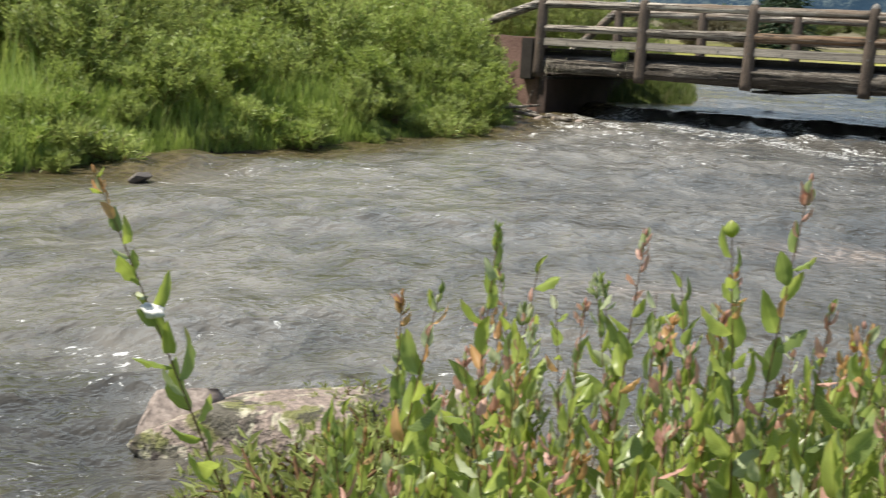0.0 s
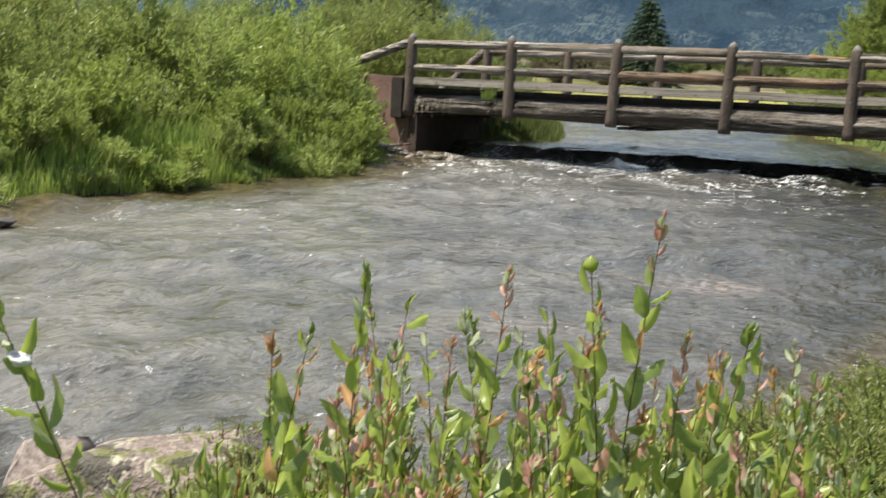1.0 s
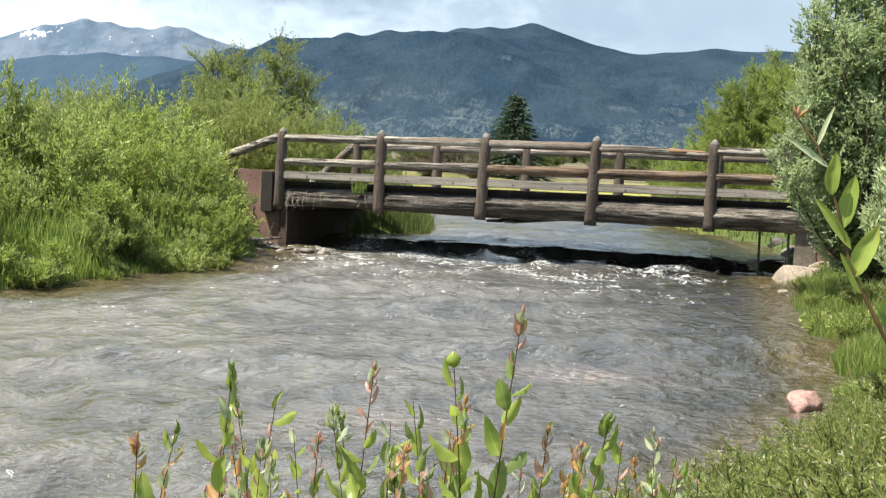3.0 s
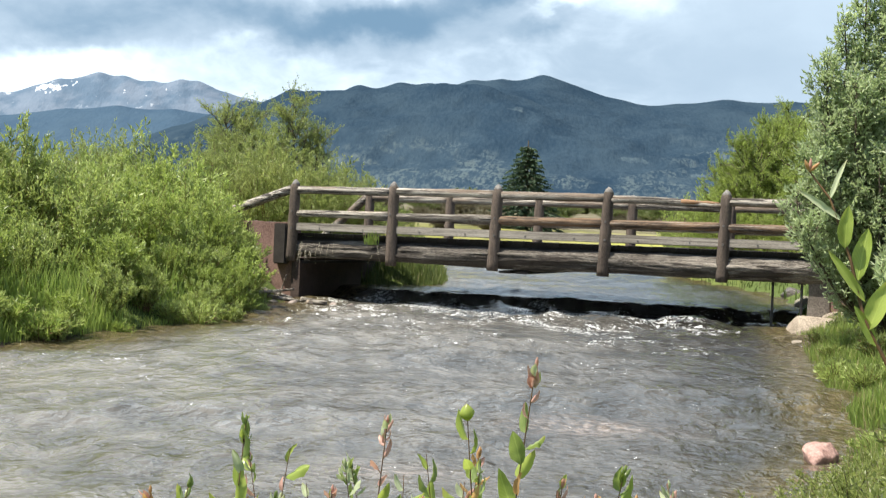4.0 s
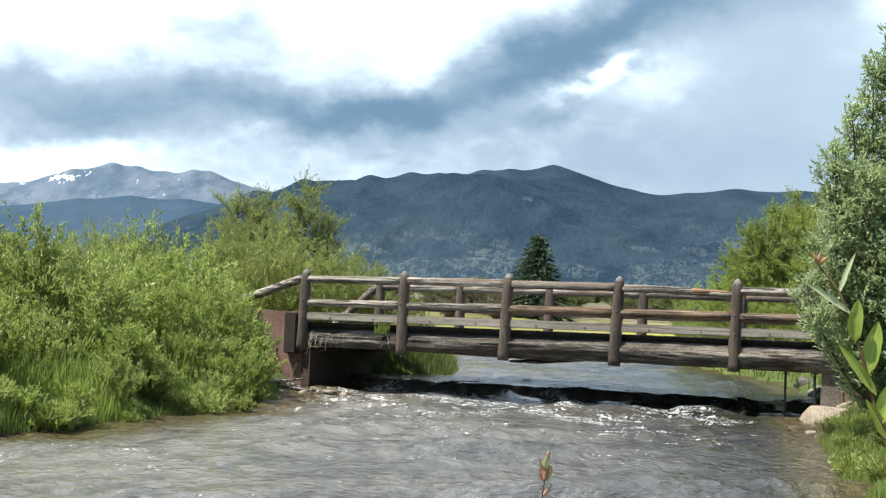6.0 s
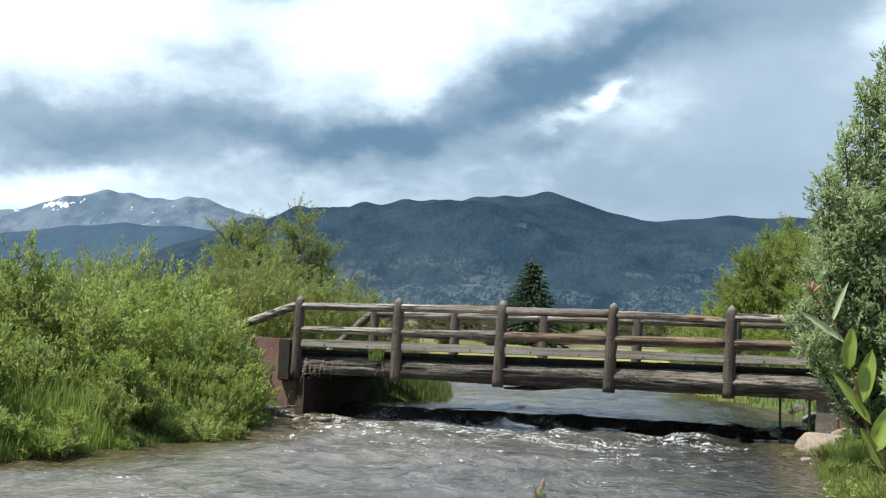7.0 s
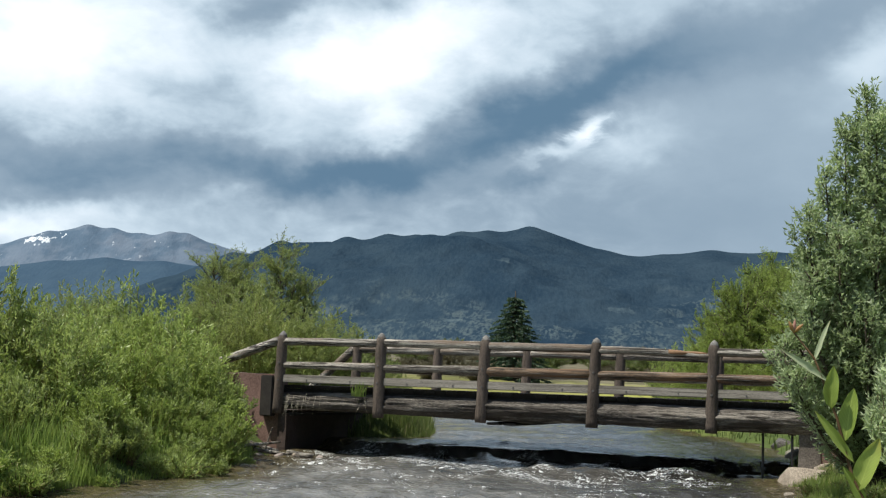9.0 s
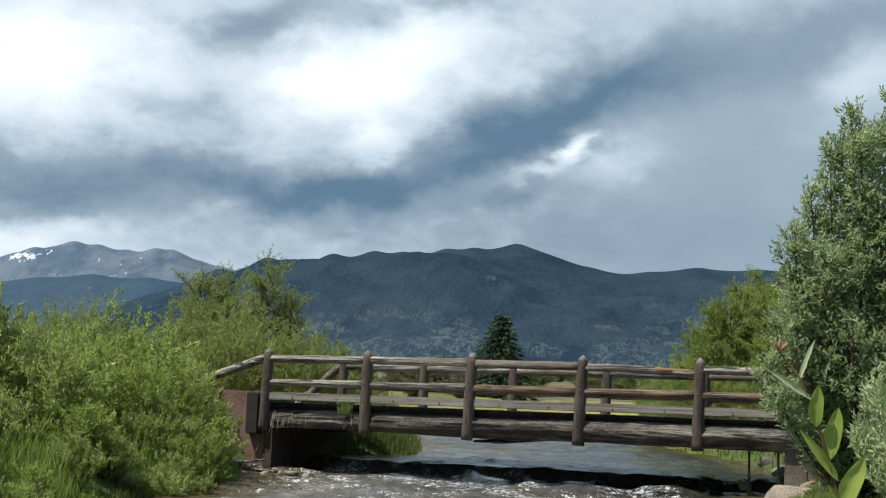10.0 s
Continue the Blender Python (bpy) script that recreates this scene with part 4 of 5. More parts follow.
def tubes(paths, radii, sides=4):
    verts, faces = [], []
    for path, r in zip(paths, radii):
        base = len(verts)
        m = len(path)
        for i, c in enumerate(path):
            d = path[min(i + 1, m - 1)] - path[max(i - 1, 0)]
            d = d / (np.linalg.norm(d) + 1e-9)
            u = np.cross(d, (0.3, 0.9, 0.1))
            u /= np.linalg.norm(u) + 1e-9
            w = np.cross(d, u)
            k = r * (1 - 0.75 * i / (m - 1))
            for q in range(sides):
                a = 2 * math.pi * q / sides
                verts.append(tuple(c + k * (u * math.cos(a) + w * math.sin(a))))
        for i in range(m - 1):
            for q in range(sides):
                faces.append((base + i * sides + q, base + i * sides + (q + 1) % sides, base + (i + 1) * sides + (q + 1) % sides, base + (i + 1) * sides + q))
    return verts, faces


def unit(v):
    return v / (np.linalg.norm(v, axis=-1, keepdims=True) + 1e-9)


def shrub(name, label, category, seed, tall, wide, stems, per_stem, leaf, leaf_mat, group="", bare=0.15, twig_mat=None, aspect=0.24, upright=0.0):
    """A many-stemmed willow: arching stems from one stool, leaves all along them."""
    rs = np.random.RandomState(seed)
    paths, radii, P, D = [], [], [], []
    for i in range(stems):
        a, out = rs.uniform(0, 6.283), math.sqrt(rs.uniform(0.02, 1)) * wide
        h = tall * (1.0 - 0.45 * (out / wide) ** 2) * rs.uniform(0.72, 1.05)
        end = np.array([math.cos(a) * out, math.sin(a) * out, h])
        start = end * (0.16, 0.16, 0.0)
        t = np.linspace(0, 1, 7)[:, None]
        bend = np.array([math.cos(a) * 0.18 * out, math.sin(a) * 0.18 * out, 0])
        path = start + (end - start) * np.concatenate([t ** 1.15, t ** 1.15, t], 1) - bend * np.sin(np.pi * t) + rs.normal(0, 0.025 * tall, (7, 3)) * t
        paths.append(path), radii.append(0.006 + 0.008 * rs.rand())
        u = bare + (1 - bare) * rs.rand(per_stem) ** 0.8
        k = np.clip(u * 6, 0, 5.999)
        i0 = k.astype(int)
        q = path[i0] + (path[i0 + 1] - path[i0]) * (k - i0)[:, None]
        along = unit(path[i0 + 1] - path[i0])
        side = rs.normal(size=(per_stem, 3)) * (1, 1, 0.6)
        twig = rs.rand(per_stem)[:, None] * 0.13 * tall * (1.15 - u[:, None]) + 0.015
        d = unit(along * 0.9 + unit(side) * 0.75)
        P.append(q + d * twig * rs.uniform(0.3, 1.0, (per_stem, 1)))
        D.append(unit(d + rs.normal(0, 0.28, (per_stem, 3)) + (0, 0, upright)))
    P, D = np.concatenate(P), np.concatenate(D)
    P[:, 2] = np.maximum(P[:, 2], 0.03)
    size = leaf * rs.uniform(0.6, 1.3, len(P))
    v, f = leaf_quads(P, D, size, size * aspect * rs.uniform(0.8, 1.2, len(P)), rs)
    ob = thing(name, label, category, group=group)
    sv, sf = tubes(paths, radii)
    tagged(link("brushwood", sv, sf, twig_mat or MAT_TWIG, ob, smooth=True), kind="stuff")
    link("crown", v.tolist(), f.tolist(), leaf_mat, ob)
    return ob


def tree(name, label, category, seed, tall, wide, limbs, twigs, per_twig, leaf, leaf_mat, low=0.12, trunk=0.09, group="", aspect=0.3, narrow=1.0):
    """A small tree: trunk, limbs, twigs, and leaves in uneven sprays along them."""
    rs = np.random.RandomState(seed)
    t = np.linspace(0, 1, 9)[:, None]
    spine = np.concatenate([0.12 * tall * np.sin(t * 2.1 + rs.uniform(0, 6)) * t * 0.4, 0.1 * tall * np.sin(t * 2.7 + rs.uniform(0, 6)) * t * 0.4, t * tall * 0.96], 1)
    limb_paths, twig_paths, P, D = [], [], [], []
    for i in range(limbs):
        u = low + (1 - low) * (i + rs.rand()) / limbs * 0.97
        k = min(u * 8, 7.99)
        root = spine[int(k)] + (spine[int(k) + 1] - spine[int(k)]) * (k - int(k))
        a = i * 2.4 + rs.uniform(-0.5, 0.5)
        reach = wide * (math.sin(math.pi * min(0.93, 0.22 + 0.74 * u)) ** narrow) * rs.uniform(0.65, 1.15)
        s = np.linspace(0, 1, 6)[:, None]
        rise = tall * rs.uniform(0.10, 0.22)
        path = root + np.concatenate([math.cos(a) * reach * s, math.sin(a) * reach * s, rise * s ** 1.3], 1) + rs.normal(0, 0.03 * tall, (6, 3)) * s
        limb_paths.append(path)
        for j in range(twigs):
            q = rs.uniform(0.2, 1.0)
            k2 = min(q * 5, 4.99)
            r0 = path[int(k2)] + (path[int(k2) + 1] - path[int(k2)]) * (k2 - int(k2))
            d = unit(np.array([math.cos(a), math.sin(a), 0.7]) + rs.normal(0, 0.75, 3))
            ln = tall * rs.uniform(0.05, 0.13)
            e = np.linspace(0, 1, 4)[:, None]
            tp = r0 + d * ln * e + np.array([0, 0, 0.25 * ln]) * e ** 2
            twig_paths.append(tp)
            n = int(per_twig * rs.uniform(0.6, 1.4))
            w = rs.rand(n) ** 0.8 * 2.999
            i0 = w.astype(int)
            at = tp[i0] + (tp[i0 + 1] - tp[i0]) * (w - i0)[:, None]
            dd = unit(d * 0.7 + rs.normal(0, 0.6, (n, 3)))
            P.append(at + dd * rs.uniform(0, 0.05, (n, 1)) * tall / 5), D.append(dd)
    P, D = np.concatenate(P), np.concatenate(D)
    size = leaf * rs.uniform(0.6, 1.3, len(P))
    v, f = leaf_quads(P, D, size, size * aspect * rs.uniform(0.8, 1.2, len(P)), rs)
    ob = thing(name, label, category, group=group)
    tv, tf = tubes([spine], [trunk], 9)
    link("trunk", tv, tf, MAT_BARK, ob, smooth=True)
    for path in limb_paths:
        lv, lf = tubes([path], [trunk * 0.35], 5)
        link("limb", lv, lf, MAT_BARK, ob, smooth=True)
    wv, wf = tubes(twig_paths, [trunk * 0.10] * len(twig_paths), 3)
    tagged(link("twigwork", wv, wf, MAT_BARK, ob, smooth=True), kind="stuff")
    link("crown", v.tolist(), f.tolist(), leaf_mat, ob)
    return ob


def spire_willow(name, label, category, seed, base, leaders, twigs, per_twig, leaf, leaf_mat, aspect=0.4):
    """A willow of many rising leaders from one foot, each a ragged spire of short leafy twigs: x, y, top and half-width of each."""
    rs = np.random.RandomState(seed)
    ob = thing(name, label, category, base)
    base = np.array(base)
    twig_paths, P, D = [], [], []
    t = np.linspace(0, 1, 9)[:, None]
    for k, (x, y, top, half) in enumerate(leaders):
        end = np.array([x, y, top]) - base
        path = end * np.concatenate([np.sin(t * 1.5708) ** 1.2, np.sin(t * 1.5708) ** 1.2, t], 1) + rs.normal(0, 0.02 * top, (9, 3)) * t * (1 - t) * 2
        lv, lf = tubes([path], [0.055 if k == 0 else 0.032], 7)
        link("trunk" if k == 0 else "limb", lv, lf, MAT_BARK, ob, smooth=True)
        n = int(twigs * top * (0.5 + half))
        for j in range(n):
            u = 0.10 + 0.90 * rs.rand() ** 0.85
            w = min(u * 8, 7.99)
            root = path[int(w)] + (path[int(w) + 1] - path[int(w)]) * (w - int(w))
            a = rs.uniform(0, 6.283)
            reach = (half * (1.02 - u) ** 0.75 * rs.uniform(0.25, 1.15) + 0.10) * (1.0 + 0.35 * math.sin(3 * a + 5 * u + k))
            rise = rs.uniform(0.35, 1.1) * reach + 0.05
            e = np.linspace(0, 1, 5)[:, None]
            tp = root + np.concatenate([math.cos(a) * reach * e, math.sin(a) * reach * e, rise * e ** 1.6], 1)
            twig_paths.append(tp)
            m = int(per_twig * rs.uniform(0.6, 1.4) * (0.5 + 0.9 * min(1.0, reach / 0.5)))
            f = (0.25 + 0.75 * rs.rand(m) ** 0.7) * 3.999
            i0 = f.astype(int)
            at = tp[i0] + (tp[i0 + 1] - tp[i0]) * (f - i0)[:, None]
            dd = unit(unit(tp[i0 + 1] - tp[i0]) * 0.55 + rs.normal(0, 0.55, (m, 3)))
            P.append(at + dd * 0.012 + rs.normal(0, 0.02, (m, 3))), D.append(dd)
    P, D = np.concatenate(P), np.concatenate(D)
    size = leaf * rs.uniform(0.6, 1.3, len(P))
    v, f = leaf_quads(P, D, size, size * aspect * rs.uniform(0.8, 1.2, len(P)), rs)
    wv, wf = tubes(twig_paths, [0.006] * len(twig_paths), 3)
    tagged(link("twigwork", wv, wf, MAT_BARK, ob, smooth=True), kind="stuff")
    link("crown", v.tolist(), f.tolist(), leaf_mat, ob)
    return ob


def wand_shrub(name, label, category, seed, tall, wide, stems, wands, per_wand, leaf, leaf_mat, group="", aspect=0.24, sway=0.30):
    """A willow stool whose stems carry upright leafy wands, so that its surface is streaked with dark gaps between."""
    rs = np.random.RandomState(seed)
    paths, radii, P, D = [], [], [], []
    for i in range(stems):
        a, out = rs.uniform(0, 6.283), math.sqrt(rs.uniform(0.0, 1)) * wide
        h = tall * (1.0 - 0.42 * (out / wide) ** 2.4) * rs.uniform(0.66, 1.06)
        outward = np.array([math.cos(a), math.sin(a), 0])
        end = outward * out + (0, 0, h)
        start = outward * out * 0.30
        t = np.linspace(0, 1, 6)[:, None]
        path = start + (end - start) * np.concatenate([t ** 1.4, t ** 1.4, t], 1) + rs.normal(0, 0.02 * tall, (6, 3)) * t
        paths.append(path), radii.append(0.005 + 0.007 * rs.rand())
        for j in range(wands):
            u = 1.0 if j == 0 else 0.12 + 0.86 * rs.rand()
            k = min(u * 5, 4.99)
            root = path[int(k)] + (path[int(k) + 1] - path[int(k)]) * (k - int(k))
            d = unit(np.array([0, 0, 1.0]) + outward * rs.uniform(0.0, 0.7) * out / wide + rs.normal(0, sway, 3) * (1, 1, 0.5))
            ln = rs.uniform(0.16, 0.42) * (0.6 + 0.2 * tall)
            tip = root + d * ln
            paths.append(root + (tip - root) * np.linspace(0, 1, 3)[:, None]), radii.append(0.003)
            q = rs.rand(per_wand, 1)
            side = rs.normal(size=(per_wand, 3)) * (1, 1, 0.5)
            dd = unit(d * rs.uniform(0.35, 1.1, (per_wand, 1)) + unit(side) * 0.62)
            P.append(root + (tip - root) * q + rs.normal(0, 0.012, (per_wand, 3))), D.append(dd)
    P, D = np.concatenate(P), np.concatenate(D)
    P[:, 2] = np.maximum(P[:, 2], 0.03)
    size = leaf * rs.uniform(0.6, 1.3, len(P))
    v, f = leaf_quads(P, D, size, size * aspect * rs.uniform(0.8, 1.2, len(P)), rs)
    ob = thing(name, label, category, group=group)
    sv, sf = tubes(paths, radii, 3)
    tagged(link("brushwood", sv, sf, MAT_TWIG, ob, smooth=True), kind="stuff")
    link("crown", v.tolist(), f.tolist(), leaf_mat, ob)
    return ob


def set_out(kinds, spots, seed):
    """Stand copies of some kinds at spots of x, y, size; each kind's first one takes the first spot it gets."""
    rs = random.Random(seed)
    used = set()
    for x, y, s in spots:
        k = rs.choice(kinds)
        m = pose(x, y, land(x, y) - 0.03, 0, 0, rs.uniform(0, 360))
        if k in used:
            ob = copy_thing(k, m)
        else:
            ob = k
            ob.matrix_basis = m
            used.add(k)
        ob.scale = (s * rs.uniform(0.9, 1.12), s * rs.uniform(0.9, 1.12), s)
    for k in kinds:
        if k not in used:
            k.matrix_basis = pose(spots[0][0] - 1.5, spots[0][1], land(spots[0][0] - 1.5, spots[0][1]) - 0.03)


# The willow thicket on the far bank
THICKET = "willow thicket on the far bank"
TALL_KINDS = [wand_shrub("willow_shrub", "dense green willow shrub on the grassy bank", "shrub", 30 + i, 2.1, 0.95, 62, 10, 17, 0.112, (MAT_WILLOW, MAT_WILLOW_YELLOW, MAT_WILLOW, MAT_BRIGHT, MAT_FEATHER)[i], THICKET, 0.23) for i in range(5)]
LOW_KINDS = [wand_shrub("willow_shrub", "young green willow shrub at the foot of the thicket", "shrub", 40 + i, 1.0, 0.6, 40, 7, 22, 0.080, (MAT_WILLOW, MAT_BRIGHT)[i], THICKET, 0.27) for i in range(2)]
_r = np.random.RandomState(14)
tall_front, tall_back, low_spots = [], [], []
for off in (0.35, 0.95, 1.8, 3.1, 4.7, 6.8, 9.5):
    y = 2.0
    while y < 25.5:
        xe = float(np.interp(y, [p[1] for p in LEFT_EDGE], [p[0] for p in LEFT_EDGE]))
        yy, xx = y + _r.uniform(-0.4, 0.4), xe - off + _r.uniform(-0.3, 0.3)
        ahead = (yy > 23.0 and xx > -6.9) or (yy > 21.6 and xx > -6.3)
        gap = (off < 1 and _r.rand() < 0.12) or (off < 2 and yy < 12 and _r.rand() < 0.35)
        if not ahead and not gap:
            size = {0.35: 0.55, 0.95: 0.85, 1.8: 0.70, 3.1: 0.94, 4.7: 0.93, 6.8: 0.93, 9.5: 0.95}[off] * _r.uniform(0.78, 1.14)
            if yy < 13:
                size *= 0.74
            (low_spots if off < 1 else tall_front if off < 3.5 else tall_back).append((xx, yy, size))
        y += (0.7 if off < 1 else 1.2 + 0.1 * off if off < 3.5 else 1.0 + 0.1 * off) + _r.uniform(0, 0.4)
tall_front += [(-6.5, 21.7, 0.82), (-6.95, 22.7, 0.95), (-6.15, 20.9, 0.70), (-7.6, 23.4, 1.1)]
low_spots += [(-5.45, 20.9, 0.85), (-5.75, 21.5, 1.0), (-5.95, 22.2, 0.9), (-5.3, 20.2, 0.7), (-6.2, 22.9, 0.95)]
set_out([TALL_KINDS[0], TALL_KINDS[2], TALL_KINDS[3]], tall_front, 3)
set_out([TALL_KINDS[1], TALL_KINDS[4]], tall_back, 13)
set_out(LOW_KINDS, low_spots, 3)

# leafy herbs and seedlings along its foot
kinds = [shrub("bank_herb", "low leafy green herb clump at the water's edge", "plant", 50 + i, 0.58, 0.42, 36, 40, 0.105, (MAT_WILLOW, MAT_GRASS)[i], "herbs along the far bank", aspect=0.19, upright=0.3) for i in range(2)]
spots = []
y = 4.0
while y < 21.6:
    xe = float(np.interp(y, [p[1] for p in LEFT_EDGE], [p[0] for p in LEFT_EDGE]))
    for off in (-0.05, 0.2, 0.6):
        if _r.rand() < 0.5:
            spots.append((xe - off + _r.uniform(-0.12, 0.12), y + _r.uniform(-0.2, 0.2), _r.uniform(0.4, 0.85)))
    y += 0.5
set_out(kinds, spots, 4)

kinds = [shrub("bank_herb", "leafy green herb clump in the near bank's grass", "plant", 56 + i, 0.5, 0.36, 30, 34, 0.075, (MAT_WILLOW, MAT_SEDGE)[i], "herbs on the near bank", aspect=0.26, upright=0.3) for i in range(2)]
spots = []
y = 7.5
while y < 20.5:
    xe = float(np.interp(y, [p[1] for p in RIGHT_EDGE], [p[0] for p in RIGHT_EDGE]))
    for off in (0.15, 0.55, 1.1):
        if _r.rand() < 0.55:
            spots.append((xe + off + _r.uniform(-0.12, 0.15), y + _r.uniform(-0.3, 0.3), _r.uniform(0.35, 0.8)))
    y += 0.75
set_out(kinds, spots, 44)

# taller willows behind them
kinds = [tree("willow_tree", "tall yellow-green willow behind the thicket", "tree", 60 + i, 5.4, 1.05, 36, 15, 34, 0.09, MAT_FEATHER, group="taller willows", narrow=0.7) for i in range(2)]
set_out(kinds, [(-11.3, 42, 0.76), (-10.6, 42.5, 0.74), (-9.0, 41.5, 0.82), (-12.3, 44, 0.60), (-9.7, 41, 0.6), (-10.9, 40.5, 0.6), (-8.4, 42, 0.66)], 5)
kinds = [wand_shrub("willow_shrub", "pale yellow-green willow shrub beside the bridge end", "shrub", 70 + i, 2.7, 1.35, 70, 12, 20, 0.10, (MAT_WILLOW_YELLOW, MAT_FEATHER)[i], "willows behind the bridge end", sway=0.6) for i in range(2)]
set_out(kinds, [(-7.0, 29.5, 0.92), (-8.6, 30.5, 0.95), (-6.0, 31.5, 0.85), (-5.75, 29.6, 0.85), (-5.1, 31.2, 0.75), (-8.0, 33.5, 1.05), (-10.2, 28, 0.9), (-5.3, 33.0, 0.5), (-4.6, 36.0, 0.45), (-12, 31, 0.95), (-14, 29, 0.9)], 6)

# The silver-leaved willow and its neighbours on the near bank
LEADERS = [(3.95, 17.2, 5.45, 0.54), (4.58, 17.4, 5.68, 0.66), (4.30, 17.5, 5.30, 0.56), (3.38, 17.0, 4.30, 0.50), (3.66, 17.1, 4.92, 0.52), (4.0, 16.9, 5.0, 0.55), (3.22, 16.9, 3.30, 0.46), (3.15, 16.8, 3.75, 0.42), (2.98, 17.1, 2.65, 0.45), (2.85, 16.9, 2.10, 0.42), (3.1, 16.5, 2.95, 0.5), (3.45, 16.5, 3.55, 0.5), (3.6, 16.7, 3.4, 0.55), (4.3, 16.8, 4.2, 0.6), (5.1, 17.2, 5.0, 0.8), (3.75, 16.4, 2.6, 0.6), (4.6, 16.3, 3.2, 0.7), (3.3, 17.5, 3.0, 0.5), (5.4, 16.6, 3.8, 0.8), (2.95, 16.6, 1.75, 0.5)]
spire_willow("silver_willow", "tall silver-green willow leaning over the bridge end", "tree", 81, (4.1, 17.3, land(4.1, 17.3) - 0.05), LEADERS, 42, 24, 0.076, MAT_SILVER, 0.36)
kinds = [shrub("willow_shrub", "dark green willow shrub under the silver willow", "shrub", 85 + i, 2.2, 0.95, 70, 120, 0.095, (MAT_SILVER, MAT_WILLOW)[i], "willows on the near bank") for i in range(2)]
set_out(kinds, [(4.3, 15.8, 0.85), (4.2, 18.3, 0.9), (5.0, 19.6, 1.0), (5.0, 14.4, 1.0), (5.2, 16.6, 1.2), (4.7, 21.0, 0.6), (5.6, 22.0, 0.9)], 8)
kinds = [wand_shrub("willow_shrub", "glossy dark green willow shrub with pale leaf backs", "shrub", 88, 1.75, 0.62, 40, 7, 20, 0.085, MAT_SILVER, "willows on the near bank", 0.36)]
set_out(kinds, [(3.55, 12.6, 0.98), (4.1, 12.0, 1.1), (3.75, 13.6, 0.95), (4.5, 13.2, 1.2)], 28)
kinds = [tree("willow_tree", "bright green willow beyond the bridge", "tree", 90, 4.3, 1.5, 40, 22, 46, 0.075, MAT_BRIGHT, group="willows beyond the bridge", narrow=0.8)]
set_out(kinds, [(5.9, 42, 0.96), (7.0, 43, 1.06), (5.4, 43, 0.80), (4.95, 43, 0.62), (7.2, 44.5, 1.05), (7.0, 38, 0.9), (8.6, 40, 1.15), (8.0, 34, 1.0), (7.0, 31, 0.8)], 9)
kinds = [wand_shrub("willow_shrub", "bright green willow shrub beyond the bridge", "shrub", 93, 2.4, 1.2, 50, 8, 18, 0.085, MAT_BRIGHT, "shrubs beyond the bridge")]
set_out(kinds, [(3.9, 46.0, 0.9), (4.3, 47.0, 1.05), (4.1, 44.0, 0.92), (4.7, 43.0, 1.0), (4.35, 42.0, 0.72), (5.2, 42.0, 1.15), (5.6, 43.5, 1.4), (6.2, 44.0, 1.55), (5.7, 41.0, 0.95), (6.3, 40.0, 0.95), (6.9, 38.5, 1.0), (5.0, 45, 0.9), (7.6, 36, 1.1), (6.4, 33.5, 0.7)], 19)

# A lone spruce on the meadow
rs = np.random.RandomState(4)
P, D, S = [], [], []
TALL = 6.1
limb_paths = []
for i in range(17):
    u = i / 17
    for j in range(15):
        a, z = j * 0.419 + i * 0.7 + rs.uniform(-0.2, 0.2), 0.35 + u * (TALL - 0.5) + rs.uniform(-0.07, 0.07)
        reach = 2.9 * (1 - u) ** 0.72 * rs.uniform(0.7, 1.12) + 0.08
        tip = np.array([math.cos(a) * reach, math.sin(a) * reach, z - 0.30 * reach])
        base = np.array([0, 0, z])
        limb_paths.append(base + (tip - base) * np.linspace(0, 1, 3)[:, None])
        n = int(10 + 22 * reach)
        w = rs.uniform(0.15, 1.0, (n, 1))
        P.append(base + (tip - base) * w), S.append(rs.uniform(0.16, 0.34, n))
        D.append(unit((tip - base) / reach * 0.7 + rs.normal(0, 0.55, (n, 3)) * (1, 1, 0.4) + (0, 0, -0.1)))
P, D, S = np.concatenate(P), np.concatenate(D), np.concatenate(S)
v, f = leaf_quads(P, D, S, S * 0.42, rs)
spruce = thing("spruce_tree", "dark green lone spruce on the meadow", "tree", (-3.1, 90, land(-3.1, 90)))
tv, tf = tubes([np.array([[0, 0, z] for z in np.linspace(0, TALL, 6)])], [0.14], 8)
link("trunk", tv, tf, MAT_BARK, spruce, smooth=True)
lv, lf = tubes(limb_paths, [0.03] * len(limb_paths), 3)
tagged(link("branchwork", lv, lf, MAT_BARK, spruce), kind="stuff")
link("crown", v.tolist(), f.tolist(), MAT_SPRUCE, spruce)

# low scrub across the meadow
kinds = [shrub("meadow_bush", "low grey-green bush on the far meadow", "bush", 95 + i, 1.15, 1.5, 46, 70, 0.2, (MAT_SCRUB, MAT_SCRUB, MAT_SEDGE)[i], "bushes on the meadow", bare=0.0) for i in range(3)]
spots = [(float(_r.uniform(-26, 22)), float(_r.uniform(78, 150)), float(_r.uniform(0.5, 1.1))) for _ in range(90)]
spots += [(float(_r.uniform(-60, 50)), float(_r.uniform(140, 260)), float(_r.uniform(1.2, 2.4))) for _ in range(50)]
spots += [(float(_r.uniform(-130, 110)), float(_r.uniform(280, 520)), float(_r.uniform(2.6, 4.6))) for _ in range(70)]
set_out(kinds, spots, 10)


